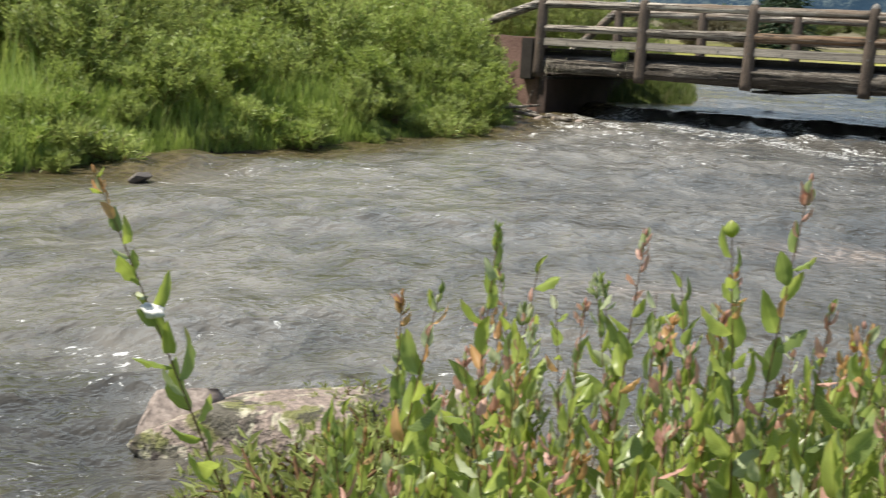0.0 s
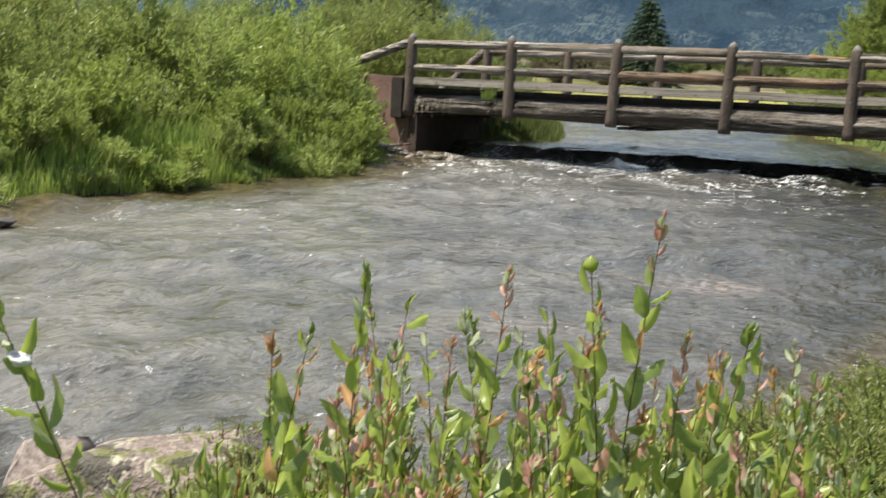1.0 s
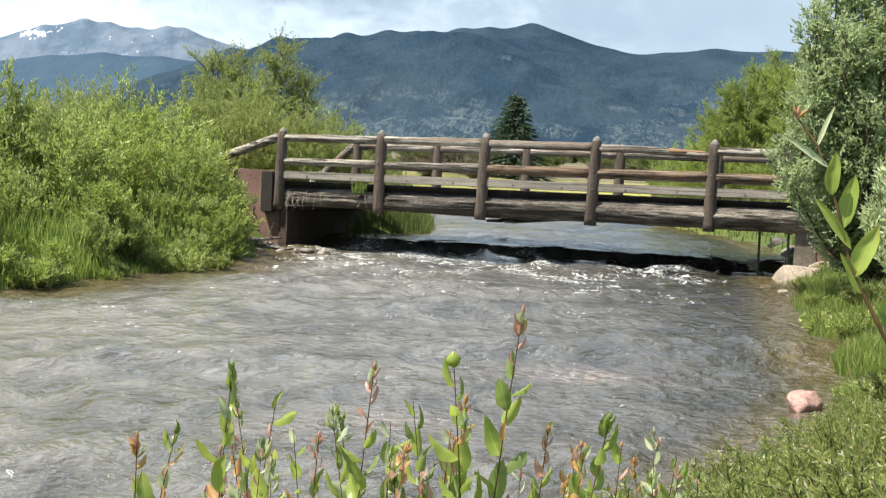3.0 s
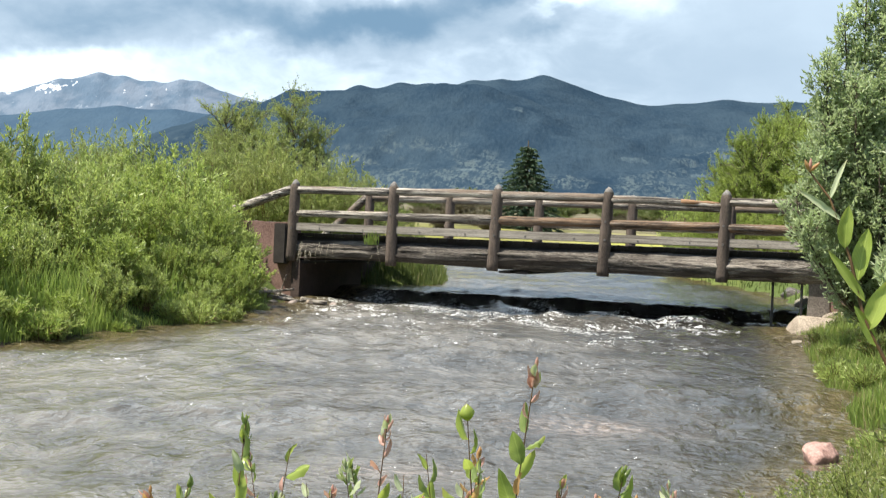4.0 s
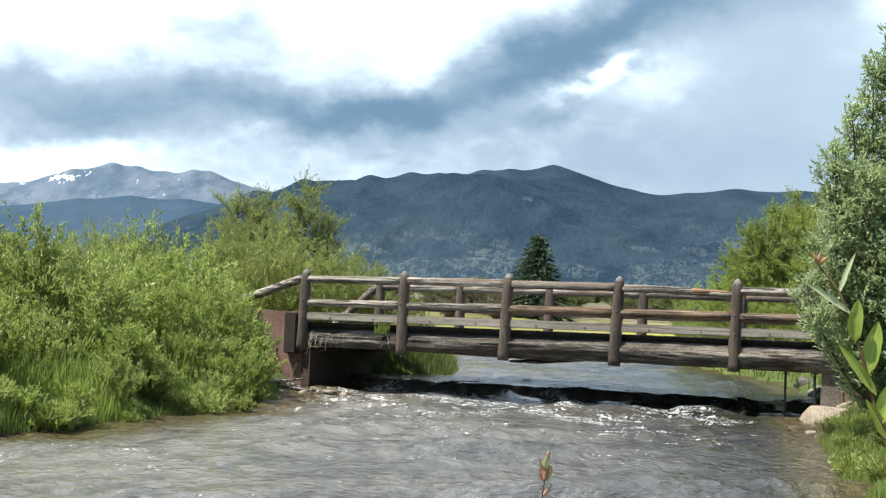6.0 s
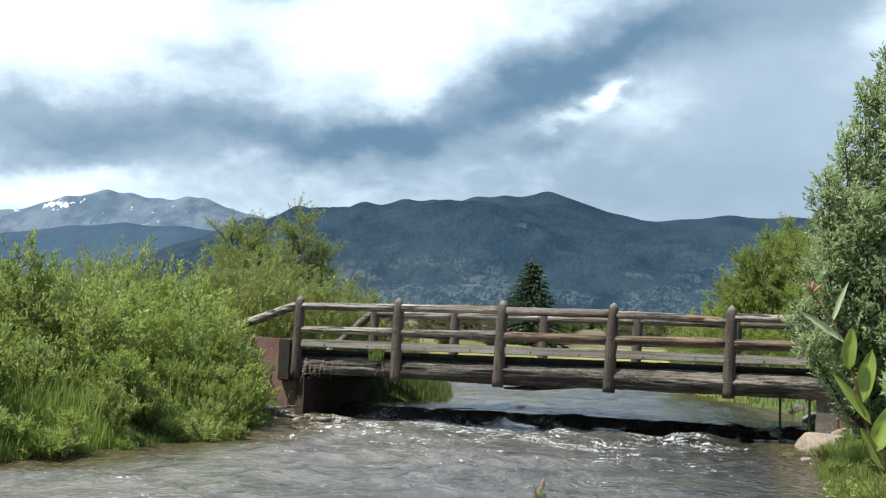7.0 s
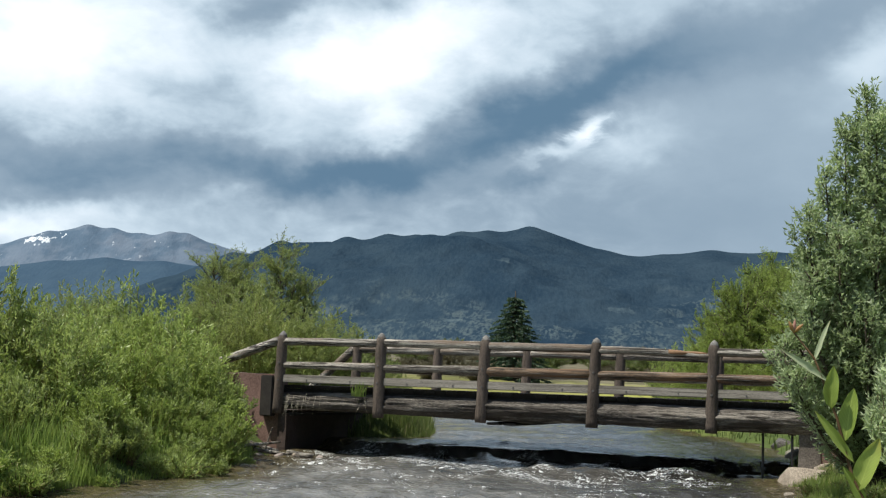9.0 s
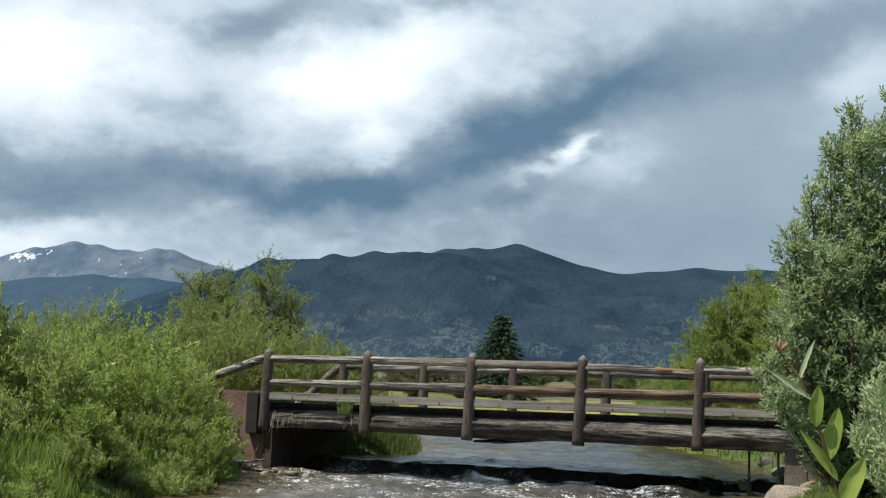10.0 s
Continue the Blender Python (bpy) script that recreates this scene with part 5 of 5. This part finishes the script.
# ---------------------------------------------------------------- grass and sedge
def grass(name, label, n, box, accept, low, high, seed, material, wide=0.009):
    rs = np.random.RandomState(seed)
    x, y = rs.uniform(box[0], box[1], n * 4), rs.uniform(box[2], box[3], n * 4)
    ok = accept(x, y, creek_distance(x, y), rs)
    x, y = x[ok][:n], y[ok][:n]
    n = len(x)
    z = ground_height(x, y) - 0.02
    tuft = 0.65 + 0.5 * waves(x, y, [(0.35, 3.1, 1.7, 0), (0.35, -1.9, 3.3, 1), (0.3, 5.7, -4.1, 2)])
    h = rs.uniform(low, high, n) * np.clip(tuft, 0.35, 1.3)
    a, b = rs.uniform(0, 6.283, n), rs.uniform(0, 6.283, n)
    lean = rs.uniform(0.05, 0.45, n) * h
    w = wide * rs.uniform(0.6, 1.4, n)
    s = np.stack([np.cos(b), np.sin(b), 0 * b], 1) * w[:, None]
    base = np.stack([x, y, z], 1)
    l = np.stack([np.cos(a) * lean, np.sin(a) * lean, 0 * a], 1)
    up = np.stack([0 * h, 0 * h, h], 1)
    v = np.stack([base - s, base + s, base + up * 0.55 + l * 0.35 + s * 0.8, base + up * 0.55 + l * 0.35 - s * 0.8, base + up * 0.97 + l], 1).reshape(-1, 3)
    i = np.arange(n)[:, None] * 5
    faces = (i + np.array([[0, 1, 2, 3]])).tolist() + (i + np.array([[3, 2, 4]])).tolist()
    return tagged(link(name, v.tolist(), faces, material), label, "grass", kind="stuff")


def left_bank(x, y, d, rs):
    return (d > -0.02) & (x < -3) & (d < 0.4 + 3.2 * rs.rand(len(x)) ** 1.4)


def left_wide(x, y, d, rs):
    return (d > 0.5) & (x < -3)


def right_bank(x, y, d, rs):
    return (d > 0.03) & (x > 1.0) & (d < 0.3 + 4.5 * rs.rand(len(x)))


def right_edge(x, y, d, rs):
    return (d > 0.0) & (x > 1.0) & (d < 1.1) & (y > 5.5)


grass("sedge", "bright green sedge hanging over the far bank", 22000, (-11, -3.5, 2, 22.5), left_bank, 0.10, 0.34, 1, MAT_GRASS, 0.006)
grass("sedge", "short green sedge leaning over the cut bank", 9000, (-11, -3.5, 2, 24.0), lambda x, y, d, rs: (d > -0.05) & (d < 0.5) & (x < -3), 0.14, 0.34, 7, MAT_GRASS, 0.006)
grass("sedge", "long green grass leaning from the far bank", 22000, (-12, -5.5, 4, 16.5), left_bank, 0.22, 0.62, 17, MAT_GRASS_FRESH, 0.006)
grass("grass", "tall green grass between the willows", 12000, (-18, -5, 2, 26), left_wide, 0.4, 1.0, 2, MAT_GRASS, 0.012)
grass("sedge", "bright green grass on the near bank", 34000, (0.5, 9, 4, 24), right_bank, 0.10, 0.34, 3, MAT_GRASS, 0.006)
grass("grass", "pale dry grass along the water's edge", 14000, (0.8, 6, 5, 23), right_edge, 0.10, 0.34, 4, MAT_GRASS_PALE, 0.006)
grass("grass", "grass around the bridge ends", 7000, (-12, 12, 25, 46), lambda x, y, d, rs: (d > 0.05) & ((x < 2.5) | (y > 33) | (rs.rand(len(x)) < 0.35)), 0.15, 0.5, 5, MAT_SEDGE, 0.016)

grass("sedge", "bright green grass tufts drooping over the upstream bank", 9000, (-7, -2.5, 26, 40), lambda x, y, d, rs: (d > -0.08) & (d < 1.3) & (x < -2) & (y < 34), 0.15, 0.55, 6, MAT_SEDGE, 0.009)
grass("sedge", "short green grass at the edge of the near bank", 12000, (1.2, 5, 6, 21), lambda x, y, d, rs: (d > -0.06) & (d < 0.9) & (x > 1), 0.10, 0.30, 9, MAT_GRASS, 0.006)
grass("grass", "fine pale grass among the low willows", 9000, (0.2, 4.5, 2.6, 9), lambda x, y, d, rs: (d > 0.0) & (d < 2.2), 0.12, 0.36, 8, MAT_GRASS_PALE, 0.004)
# ---------------------------------------------------------------- the willows at the camera's feet
kinds = [shrub("low_willow", "low small-leaved willow on the near bank", "shrub", 110 + i, 0.60, 0.5, 70, 125, 0.027, MAT_SMALL, "low willows on the near bank", aspect=0.42, twig_mat=MAT_STEM) for i in range(3)]
set_out(kinds, [(0.55, 3.5, 0.8), (0.95, 3.8, 0.95), (1.2, 4.4, 1.0), (1.35, 3.3, 1.1), (1.6, 5.2, 0.95), (1.9, 4.3, 1.15), (1.9, 6.2, 0.78), (2.3, 7.4, 0.8), (0.25, 3.1, 0.75), (2.4, 5.6, 1.2), (0.75, 2.8, 0.9), (-0.1, 2.7, 0.6), (-0.6, 2.6, 0.5), (2.8, 8.6, 0.9), (0.4, 3.9, 0.8), (0.7, 4.3, 0.85), (0.15, 3.6, 0.75), (0.95, 4.8, 0.7), (1.25, 5.6, 0.72), (1.6, 6.6, 0.68), (0.5, 3.1, 0.8), (1.0, 3.2, 0.95), (1.5, 4.0, 1.0), (0.3, 4.4, 0.58), (0.5, 4.8, 0.6), (0.72, 5.1, 0.66), (1.0, 5.5, 0.7), (0.2, 4.0, 0.65), (1.35, 6.2, 0.7), (0.0, 3.5, 0.62)], 12)


kinds = [shrub("spit_weed", "pale yellow-green weed among the stones", "plant", 120, 0.22, 0.22, 26, 30, 0.034, MAT_WILLOW_YELLOW, "weeds on the spit", aspect=0.3)]
set_out(kinds, [(-2.0, 3.9, 0.7), (-1.85, 3.75, 1.1), (-1.7, 3.7, 1.5), (-1.55, 3.5, 1.6), (-1.35, 3.4, 1.7), (-1.2, 3.6, 1.6), (-1.9, 3.55, 1.3), (-1.45, 3.9, 1.2), (-1.8, 4.25, 0.8), (-1.95, 4.1, 0.75), (-1.7, 4.4, 0.8), (-1.5, 4.3, 0.9), (-1.3, 4.5, 0.9), (-1.75, 3.95, 0.8), (-1.35, 4.05, 1.0), (-1.1, 4.3, 1.0), (-1.6, 4.7, 0.7), (-1.05, 3.8, 1.0), (-1.45, 3.7, 0.9)], 21)


def leaf_mesh(name, material, curl, broad, twist, seed):
    """One broad oval leaf along y, 1 long, folded along its midrib, its edge a little wavy."""
    rs = np.random.RandomState(seed)
    verts, faces = [], []
    steps = 8
    for i in range(steps + 1):
        t = i / steps
        w = broad * math.sin(math.pi * t ** 0.85) ** 0.65 if 0 < t < 1 else 0.012
        z = -curl * t * t + 0.015 * rs.normal()
        turn = twist * (t - 0.2)
        for q in (-1.0, -0.5, 0.0, 0.5, 1.0):
            across, up = q * w, w * 0.55 * q * q + 0.02 * abs(q) * rs.normal()
            verts.append((across * math.cos(turn) - up * math.sin(turn), t, z + across * math.sin(turn) + up * math.cos(turn)))
    for i in range(steps):
        for k in range(4):
            a = i * 5 + k
            faces.append((a, a + 1, a + 6, a + 5))
    me = bpy.data.meshes.new(name)
    me.from_pydata(verts, [], faces)
    me.materials.append(material)
    me.shade_smooth()
    return me


def bud_mesh(name, material, seed):
    """A closed bud along y, 1 long: an uneven spindle of overlapping scales."""
    rs = np.random.RandomState(seed)
    verts, faces = [], []
    for i in range(7):
        t = i / 6
        r = 0.27 * math.sin(math.pi * (0.06 + 0.92 * t) ** 0.8) ** 0.8
        for k in range(8):
            a = k * math.pi / 4 + 0.3 * i
            q = r * rs.uniform(0.85, 1.15)
            verts.append((q * math.cos(a), t, q * math.sin(a)))
    for i in range(6):
        for k in range(8):
            faces.append((i * 8 + k, i * 8 + (k + 1) % 8, i * 8 + 8 + (k + 1) % 8, i * 8 + 8 + k))
    me = bpy.data.meshes.new(name)
    me.from_pydata(verts, [], faces)
    me.materials.append(material)
    me.shade_smooth()
    return me


LEAVES = {k: [leaf_mesh("leaf", m, c, b, w, i) for i, (c, b, w) in enumerate(((0.05, 0.20, 0.3), (0.22, 0.25, -0.5), (0.45, 0.19, 0.9), (-0.15, 0.24, -0.9), (0.65, 0.22, 0.4)))] for k, m in
          dict(green=MAT_LEAF, yellow=MAT_LEAF_YELLOW, pale=MAT_LEAF_PALE, orange=MAT_LEAF_ORANGE, red=MAT_LEAF_RED).items()}
BUDS = {"orange": bud_mesh("bud", MAT_LEAF_ORANGE, 1), "red": bud_mesh("bud", MAT_LEAF_RED, 2), "yellow": bud_mesh("bud", MAT_LEAF_YELLOW, 3), "green": bud_mesh("bud", MAT_LEAF, 4), "pale": bud_mesh("bud", MAT_LEAF_PALE, 5)}


def shoot(label, base, tip, seed, count, size, odd=0.12, tipped="", bow=0.05, bare=0.25, spread_=1.0, thick=0.0028):
    """One upright willow shoot, its leaves set spirally and held close, each a part, with a bud on top."""
    rs = random.Random(seed)
    base, tip = Vector(base), Vector(tip)
    ob = thing("willow_shoot", label, "plant", base, group="willow shoots at the water's edge")
    end = tip - base
    side = Vector((rs.uniform(-1, 1), rs.uniform(-1, 1), 0)) * bow
    path = [end * t + side * math.sin(math.pi * t) for t in [i / 9 for i in range(10)]]
    sv, sf = tubes([np.array([tuple(p) for p in path])], [thick], 6)
    link("stem", sv, sf, MAT_TWIG, ob, "thin red-brown stem", smooth=True)

    def stand(name, mesh, at, out, d, s, wide):
        leaf = new(name, mesh)
        leaf.parent = ob
        z = out.cross(d).cross(d).normalized() * -1
        x = d.cross(z).normalized()
        m = Matrix((x, d, z)).transposed().to_4x4()
        leaf.matrix_basis = Matrix.Translation(at) @ m @ Matrix.Rotation(rs.uniform(-0.9, 0.9), 4, "Y") @ Matrix.Diagonal((s * wide, s, s * wide, 1))

    for i in range(count):
        t = bare + (0.985 - bare) * ((i + 0.5) / count) ** 0.75
        k = min(t * 9, 8.99)
        at = path[int(k)].lerp(path[int(k) + 1], k - int(k))
        axis = (path[int(k) + 1] - path[int(k)]).normalized()
        out = Matrix.Rotation(i * 2.4 + rs.uniform(-0.4, 0.4), 3, axis) @ axis.orthogonal().normalized()
        open_ = rs.uniform(0.3, 1.5) * (1.3 - 0.65 * t) * spread_
        d = (axis * math.cos(open_) + out * math.sin(open_)).normalized()
        s = size * rs.uniform(0.65, 1.2) * (1.0 - 0.5 * max(0, t - 0.75) * 4)
        r = rs.random()
        kind = "green"
        if r < odd * 0.4:
            kind = "orange"
        elif r < odd:
            kind = "red" if t > 0.7 else "yellow"
        elif r < odd + 0.16:
            kind = "pale"
        elif r < odd + 0.60:
            kind = "yellow"
        if tipped and tipped != "green" and i >= count - 3:
            kind = tipped
        if kind == "pale":
            s *= 0.7
        if kind in ("red", "orange"):
            s *= 0.68
        stand("leaf", rs.choice(LEAVES[kind]), at, out, d, s, rs.uniform(0.8, 1.15))
    axis = (path[-1] - path[-2]).normalized()
    if tipped == "yellow":
        stand("bud", BUDS[tipped], path[-1], axis.orthogonal().normalized(), axis, size * 0.30, 1.7)
    elif tipped:
        # a rosette of small half-open leaves round the bud
        for i in range(7):
            out = Matrix.Rotation(i * 2.4 + rs.random(), 3, axis) @ axis.orthogonal().normalized()
            d = (axis + out * rs.uniform(0.2, 1.1)).normalized()
            tint = tipped if i < 3 else rs.choice((tipped, "pale", "red", "yellow"))
            stand("leaf", rs.choice(LEAVES[tint]), path[-1] - axis * rs.uniform(0.0, 0.03), out, d, size * rs.uniform(0.20, 0.36), 0.9)
        stand("bud", BUDS[tipped], path[-1], axis.orthogonal().normalized(), axis, size * 0.2, 0.7)
    elif rs.random() < 0.4:
        stand("catkin", BUDS["pale"], path[-2], axis.orthogonal().normalized(), (axis + Vector((rs.uniform(-1, 1), rs.uniform(-1, 1), 0.2))).normalized(), size * 0.5, 0.55)
    elif rs.random() < 0.35:
        stand("bud", BUDS[rs.choice(("orange", "red", "pale", "orange", "green", "red", "green"))], path[-1], axis.orthogonal().normalized(), axis, size * 0.17, 0.9)
    return ob


GREEN = "leafy green willow shoot with orange-tinged tips"
# tall ones that stand clear of the rest: tip x, y, z, leaf length, tip colour
TALL_ONES = ((-0.39, 1.60, 1.175, 0.056, "green"), (-0.21, 1.60, 1.185, 0.050, "red"), (-0.11, 1.60, 1.195, 0.060, "yellow"), (-0.028, 1.60, 1.265, 0.056, "red"), (-0.28, 1.62, 1.09, 0.05, "red"), (-0.51, 1.60, 1.08, 0.052, "orange"), (-0.455, 1.58, 1.095, 0.060, "green"), (0.01, 1.62, 1.115, 0.052, "red"), (0.085, 1.60, 1.14, 0.05, "green"), (0.055, 1.58, 1.10, 0.062, "orange"))
for i, (x, y, z, s, c) in enumerate(TALL_ONES):
    bx, by = x + 0.05 - 0.02 * i, y + 0.12
    z -= 0.022
    shoot("tall leafy willow shoot with a %s tip" % {"red": "reddish", "green": "dark green", "yellow": "fresh yellow-green", "orange": "orange"}[c], (bx, by, land(bx, by) - 0.02), (x, y, z), 200 + i, 28, s * 1.12, tipped=c, odd=0.14, bare=0.38)
shoot("lone leaning willow shoot with a white seed tuft", (-0.52, 1.75, land(-0.52, 1.75)), (-0.95, 1.60, 1.18), 240, 36, 0.066, odd=0.30, tipped="orange", bow=0.02)
rs = random.Random(77)
for i in range(150):
    x, y = rs.uniform(-0.64, 0.26), rs.uniform(1.36, 2.2)
    z = 0.81 + 0.10 * (y - 1.4) + rs.uniform(-0.06, 0.18) * (0.4 + 0.6 * smooth01((x + 0.75) / 0.3)) - 0.4 * max(0.0, -x - 0.45)
    bx, by = x + rs.uniform(-0.1, 0.1), y + rs.uniform(-0.05, 0.15)
    shoot(GREEN, (bx, by, land(bx, by) - 0.02), (x, y, z), 300 + i, 20, rs.uniform(0.052, 0.078), odd=rs.choice((0.05, 0.08, 0.25)), tipped=rs.choice(("", "", "red", "orange", "green", "pale")), bare=0.36)

# the one shoot that stands closest, its few broad leaves clear of one another
near = thing("willow_shoot", "close willow shoot with broad pale-backed leaves and an orange tip", "plant", (0.52, 1.03, land(0.52, 1.03) - 0.02), group="willow shoots at the water's edge")
NEAR_STEM = [(0.52, 1.03, land(0.52, 1.03) - 0.02), (0.46, 1.02, 0.75), (0.350, 1.0, 1.142), (0.2560, 1.0, 1.302), (0.2290, 1.0, 1.353), (0.2180, 1.0, 1.395), (0.2010, 1.0, 1.440), (0.1850, 1.0, 1.460)]
foot = Vector(NEAR_STEM[0])
sv, sf = tubes([np.array([tuple(Vector(p) - foot) for p in NEAR_STEM])], [0.0024], 6)
link("stem", sv, sf, MAT_TWIG, near, "thin red-brown stem", smooth=True)
# base, tip, width share, shape, colour
NEAR_LEAVES = [((0.2085, 1.446), (0.220, 1.478), 0.45, 0, "pale"), ((0.219, 1.431), (0.183, 1.455), 0.42, 0, "pale"), ((0.222, 1.411), (0.2195, 1.442), 1.0, 1, "yellow"), ((0.2325, 1.387), (0.236, 1.427), 0.95, 1, "yellow"), ((0.238, 1.371), (0.209, 1.409), 0.55, 0, "yellow"), ((0.242, 1.350), (0.2525, 1.390), 1.05, 1, "yellow"), ((0.244, 1.338), (0.226, 1.368), 0.7, 3, "yellow"), ((0.248, 1.318), (0.268, 1.352), 1.0, 1, "yellow"), ((0.250, 1.298), (0.228, 1.330), 0.9, 3, "green"), ((0.253, 1.270), (0.276, 1.305), 1.0, 1, "yellow"), ((0.256, 1.236), (0.235, 1.272), 0.9, 3, "green"), ((0.259, 1.20), (0.282, 1.232), 1.0, 1, "green"), ((0.262, 1.16), (0.240, 1.20), 0.9, 1, "yellow"), ((0.265, 1.12), (0.29, 1.155), 1.0, 3, "green"), ((0.268, 1.07), (0.246, 1.11), 0.9, 1, "green")]
for i, ((ax, az_), (bx, bz), wide, shape, tint) in enumerate(NEAR_LEAVES):
    shift = 0.55 * max(0.0, 1.345 - az_)
    a, b = Vector((ax + shift - 0.008, 1.0, az_ - 0.008)) - foot, Vector((bx + shift - 0.008, 1.0 - 0.004 * (i % 3), bz - 0.008)) - foot
    d = (b - a).normalized()
    facing = Vector((0.25 * math.sin(i * 1.9) - 0.3, -0.8, 0.6 + 0.25 * math.cos(i * 2.3)))
    x = d.cross(facing).normalized()
    leaf = new("leaf", LEAVES[tint][shape])
    leaf.parent = near
    ln = (b - a).length
    leaf.matrix_basis = Matrix.Translation(a) @ Matrix((x, d, x.cross(d))).transposed().to_4x4() @ Matrix.Diagonal((ln * wide * 0.72, ln, ln * wide * 0.72, 1))
for i, (dx, dz, tint) in enumerate(((-0.005, 0.010, "orange"), (0.006, 0.006, "orange"), (0.001, 0.016, "red"))):
    a, d = Vector(NEAR_STEM[-1]) - foot, Vector((dx, -0.003, dz)).normalized()
    x = d.cross(Vector((0, -1, 0))).normalized()
    bud = new("bud", BUDS[tint])
    bud.parent = near
    bud.matrix_basis = Matrix.Translation(a) @ Matrix((x, d, x.cross(d))).transposed().to_4x4() @ Matrix.Diagonal((0.006, 0.010, 0.006, 1))
bm = bmesh.new()
bmesh.ops.create_icosphere(bm, subdivisions=3, radius=0.012)
for v in bm.verts:
    v.co = Vector((v.co.x * 1.5, v.co.y, v.co.z * 0.8)) * (1 + 0.5 * noise3(v.co * 60, 1.0))
tagged(part("seed_fluff", bm, MAT_FLUFF, m=pose(-0.865, 1.605, 1.0)), "white willow seed fluff caught on a stem", "seed fluff")

# dry grass and roots that hang from the bridge's end over the beam
rs = np.random.RandomState(33)
verts, faces = [], []
for i in range(22):
    x, z0 = float(rs.choice([0.16, 0.3, 0.5, 0.78, 1.62]) + rs.normal(0, 0.14)), 1.10 + rs.uniform(-0.12, 0.08)
    ln, sway, out = rs.uniform(0.2, 0.5) * rs.uniform(0.5, 1.0), rs.normal(0, 0.09), rs.uniform(-0.02, 0.03)
    b = len(verts)
    verts += [(x - 0.002, 0.0, z0), (x + 0.002, 0.0, z0), (x + 0.002 + sway * 0.3, -0.075 + out, z0 - ln * 0.5), (x - 0.002 + sway * 0.3, -0.075 + out, z0 - ln * 0.5), (x + sway, -0.075 + out, z0 - ln)]
    faces += [(b, b + 1, b + 2, b + 3), (b + 3, b + 2, b + 4)]
tagged(link("hanging_grass", verts, faces, MAT_STRAW, m=BRIDGE), "dry pale grass hanging over the bridge beam", "grass", kind="stuff")

# a small green tuft that has rooted between the beam and the curb
rs = np.random.RandomState(35)
verts, faces = [], []
for i in range(46):
    x, y = 1.68 + rs.normal(0, 0.06), -0.06 + rs.normal(0, 0.02)
    ln, lean, out = rs.uniform(0.12, 0.30), rs.normal(0, 0.07), rs.normal(-0.03, 0.03)
    b = len(verts)
    verts += [(x - 0.008, y, 1.16), (x + 0.008, y, 1.16), (x + 0.009 + lean * 0.4, y + out * 0.4, 1.16 + ln * 0.6), (x - 0.009 + lean * 0.4, y + out * 0.4, 1.16 + ln * 0.6), (x + lean, y + out, 1.16 + ln)]
    faces += [(b, b + 1, b + 2, b + 3), (b + 3, b + 2, b + 4)]
tagged(link("grass_tuft", verts, faces, MAT_GRASS, m=BRIDGE), "green grass tuft rooted on the bridge beam", "grass", kind="stuff")
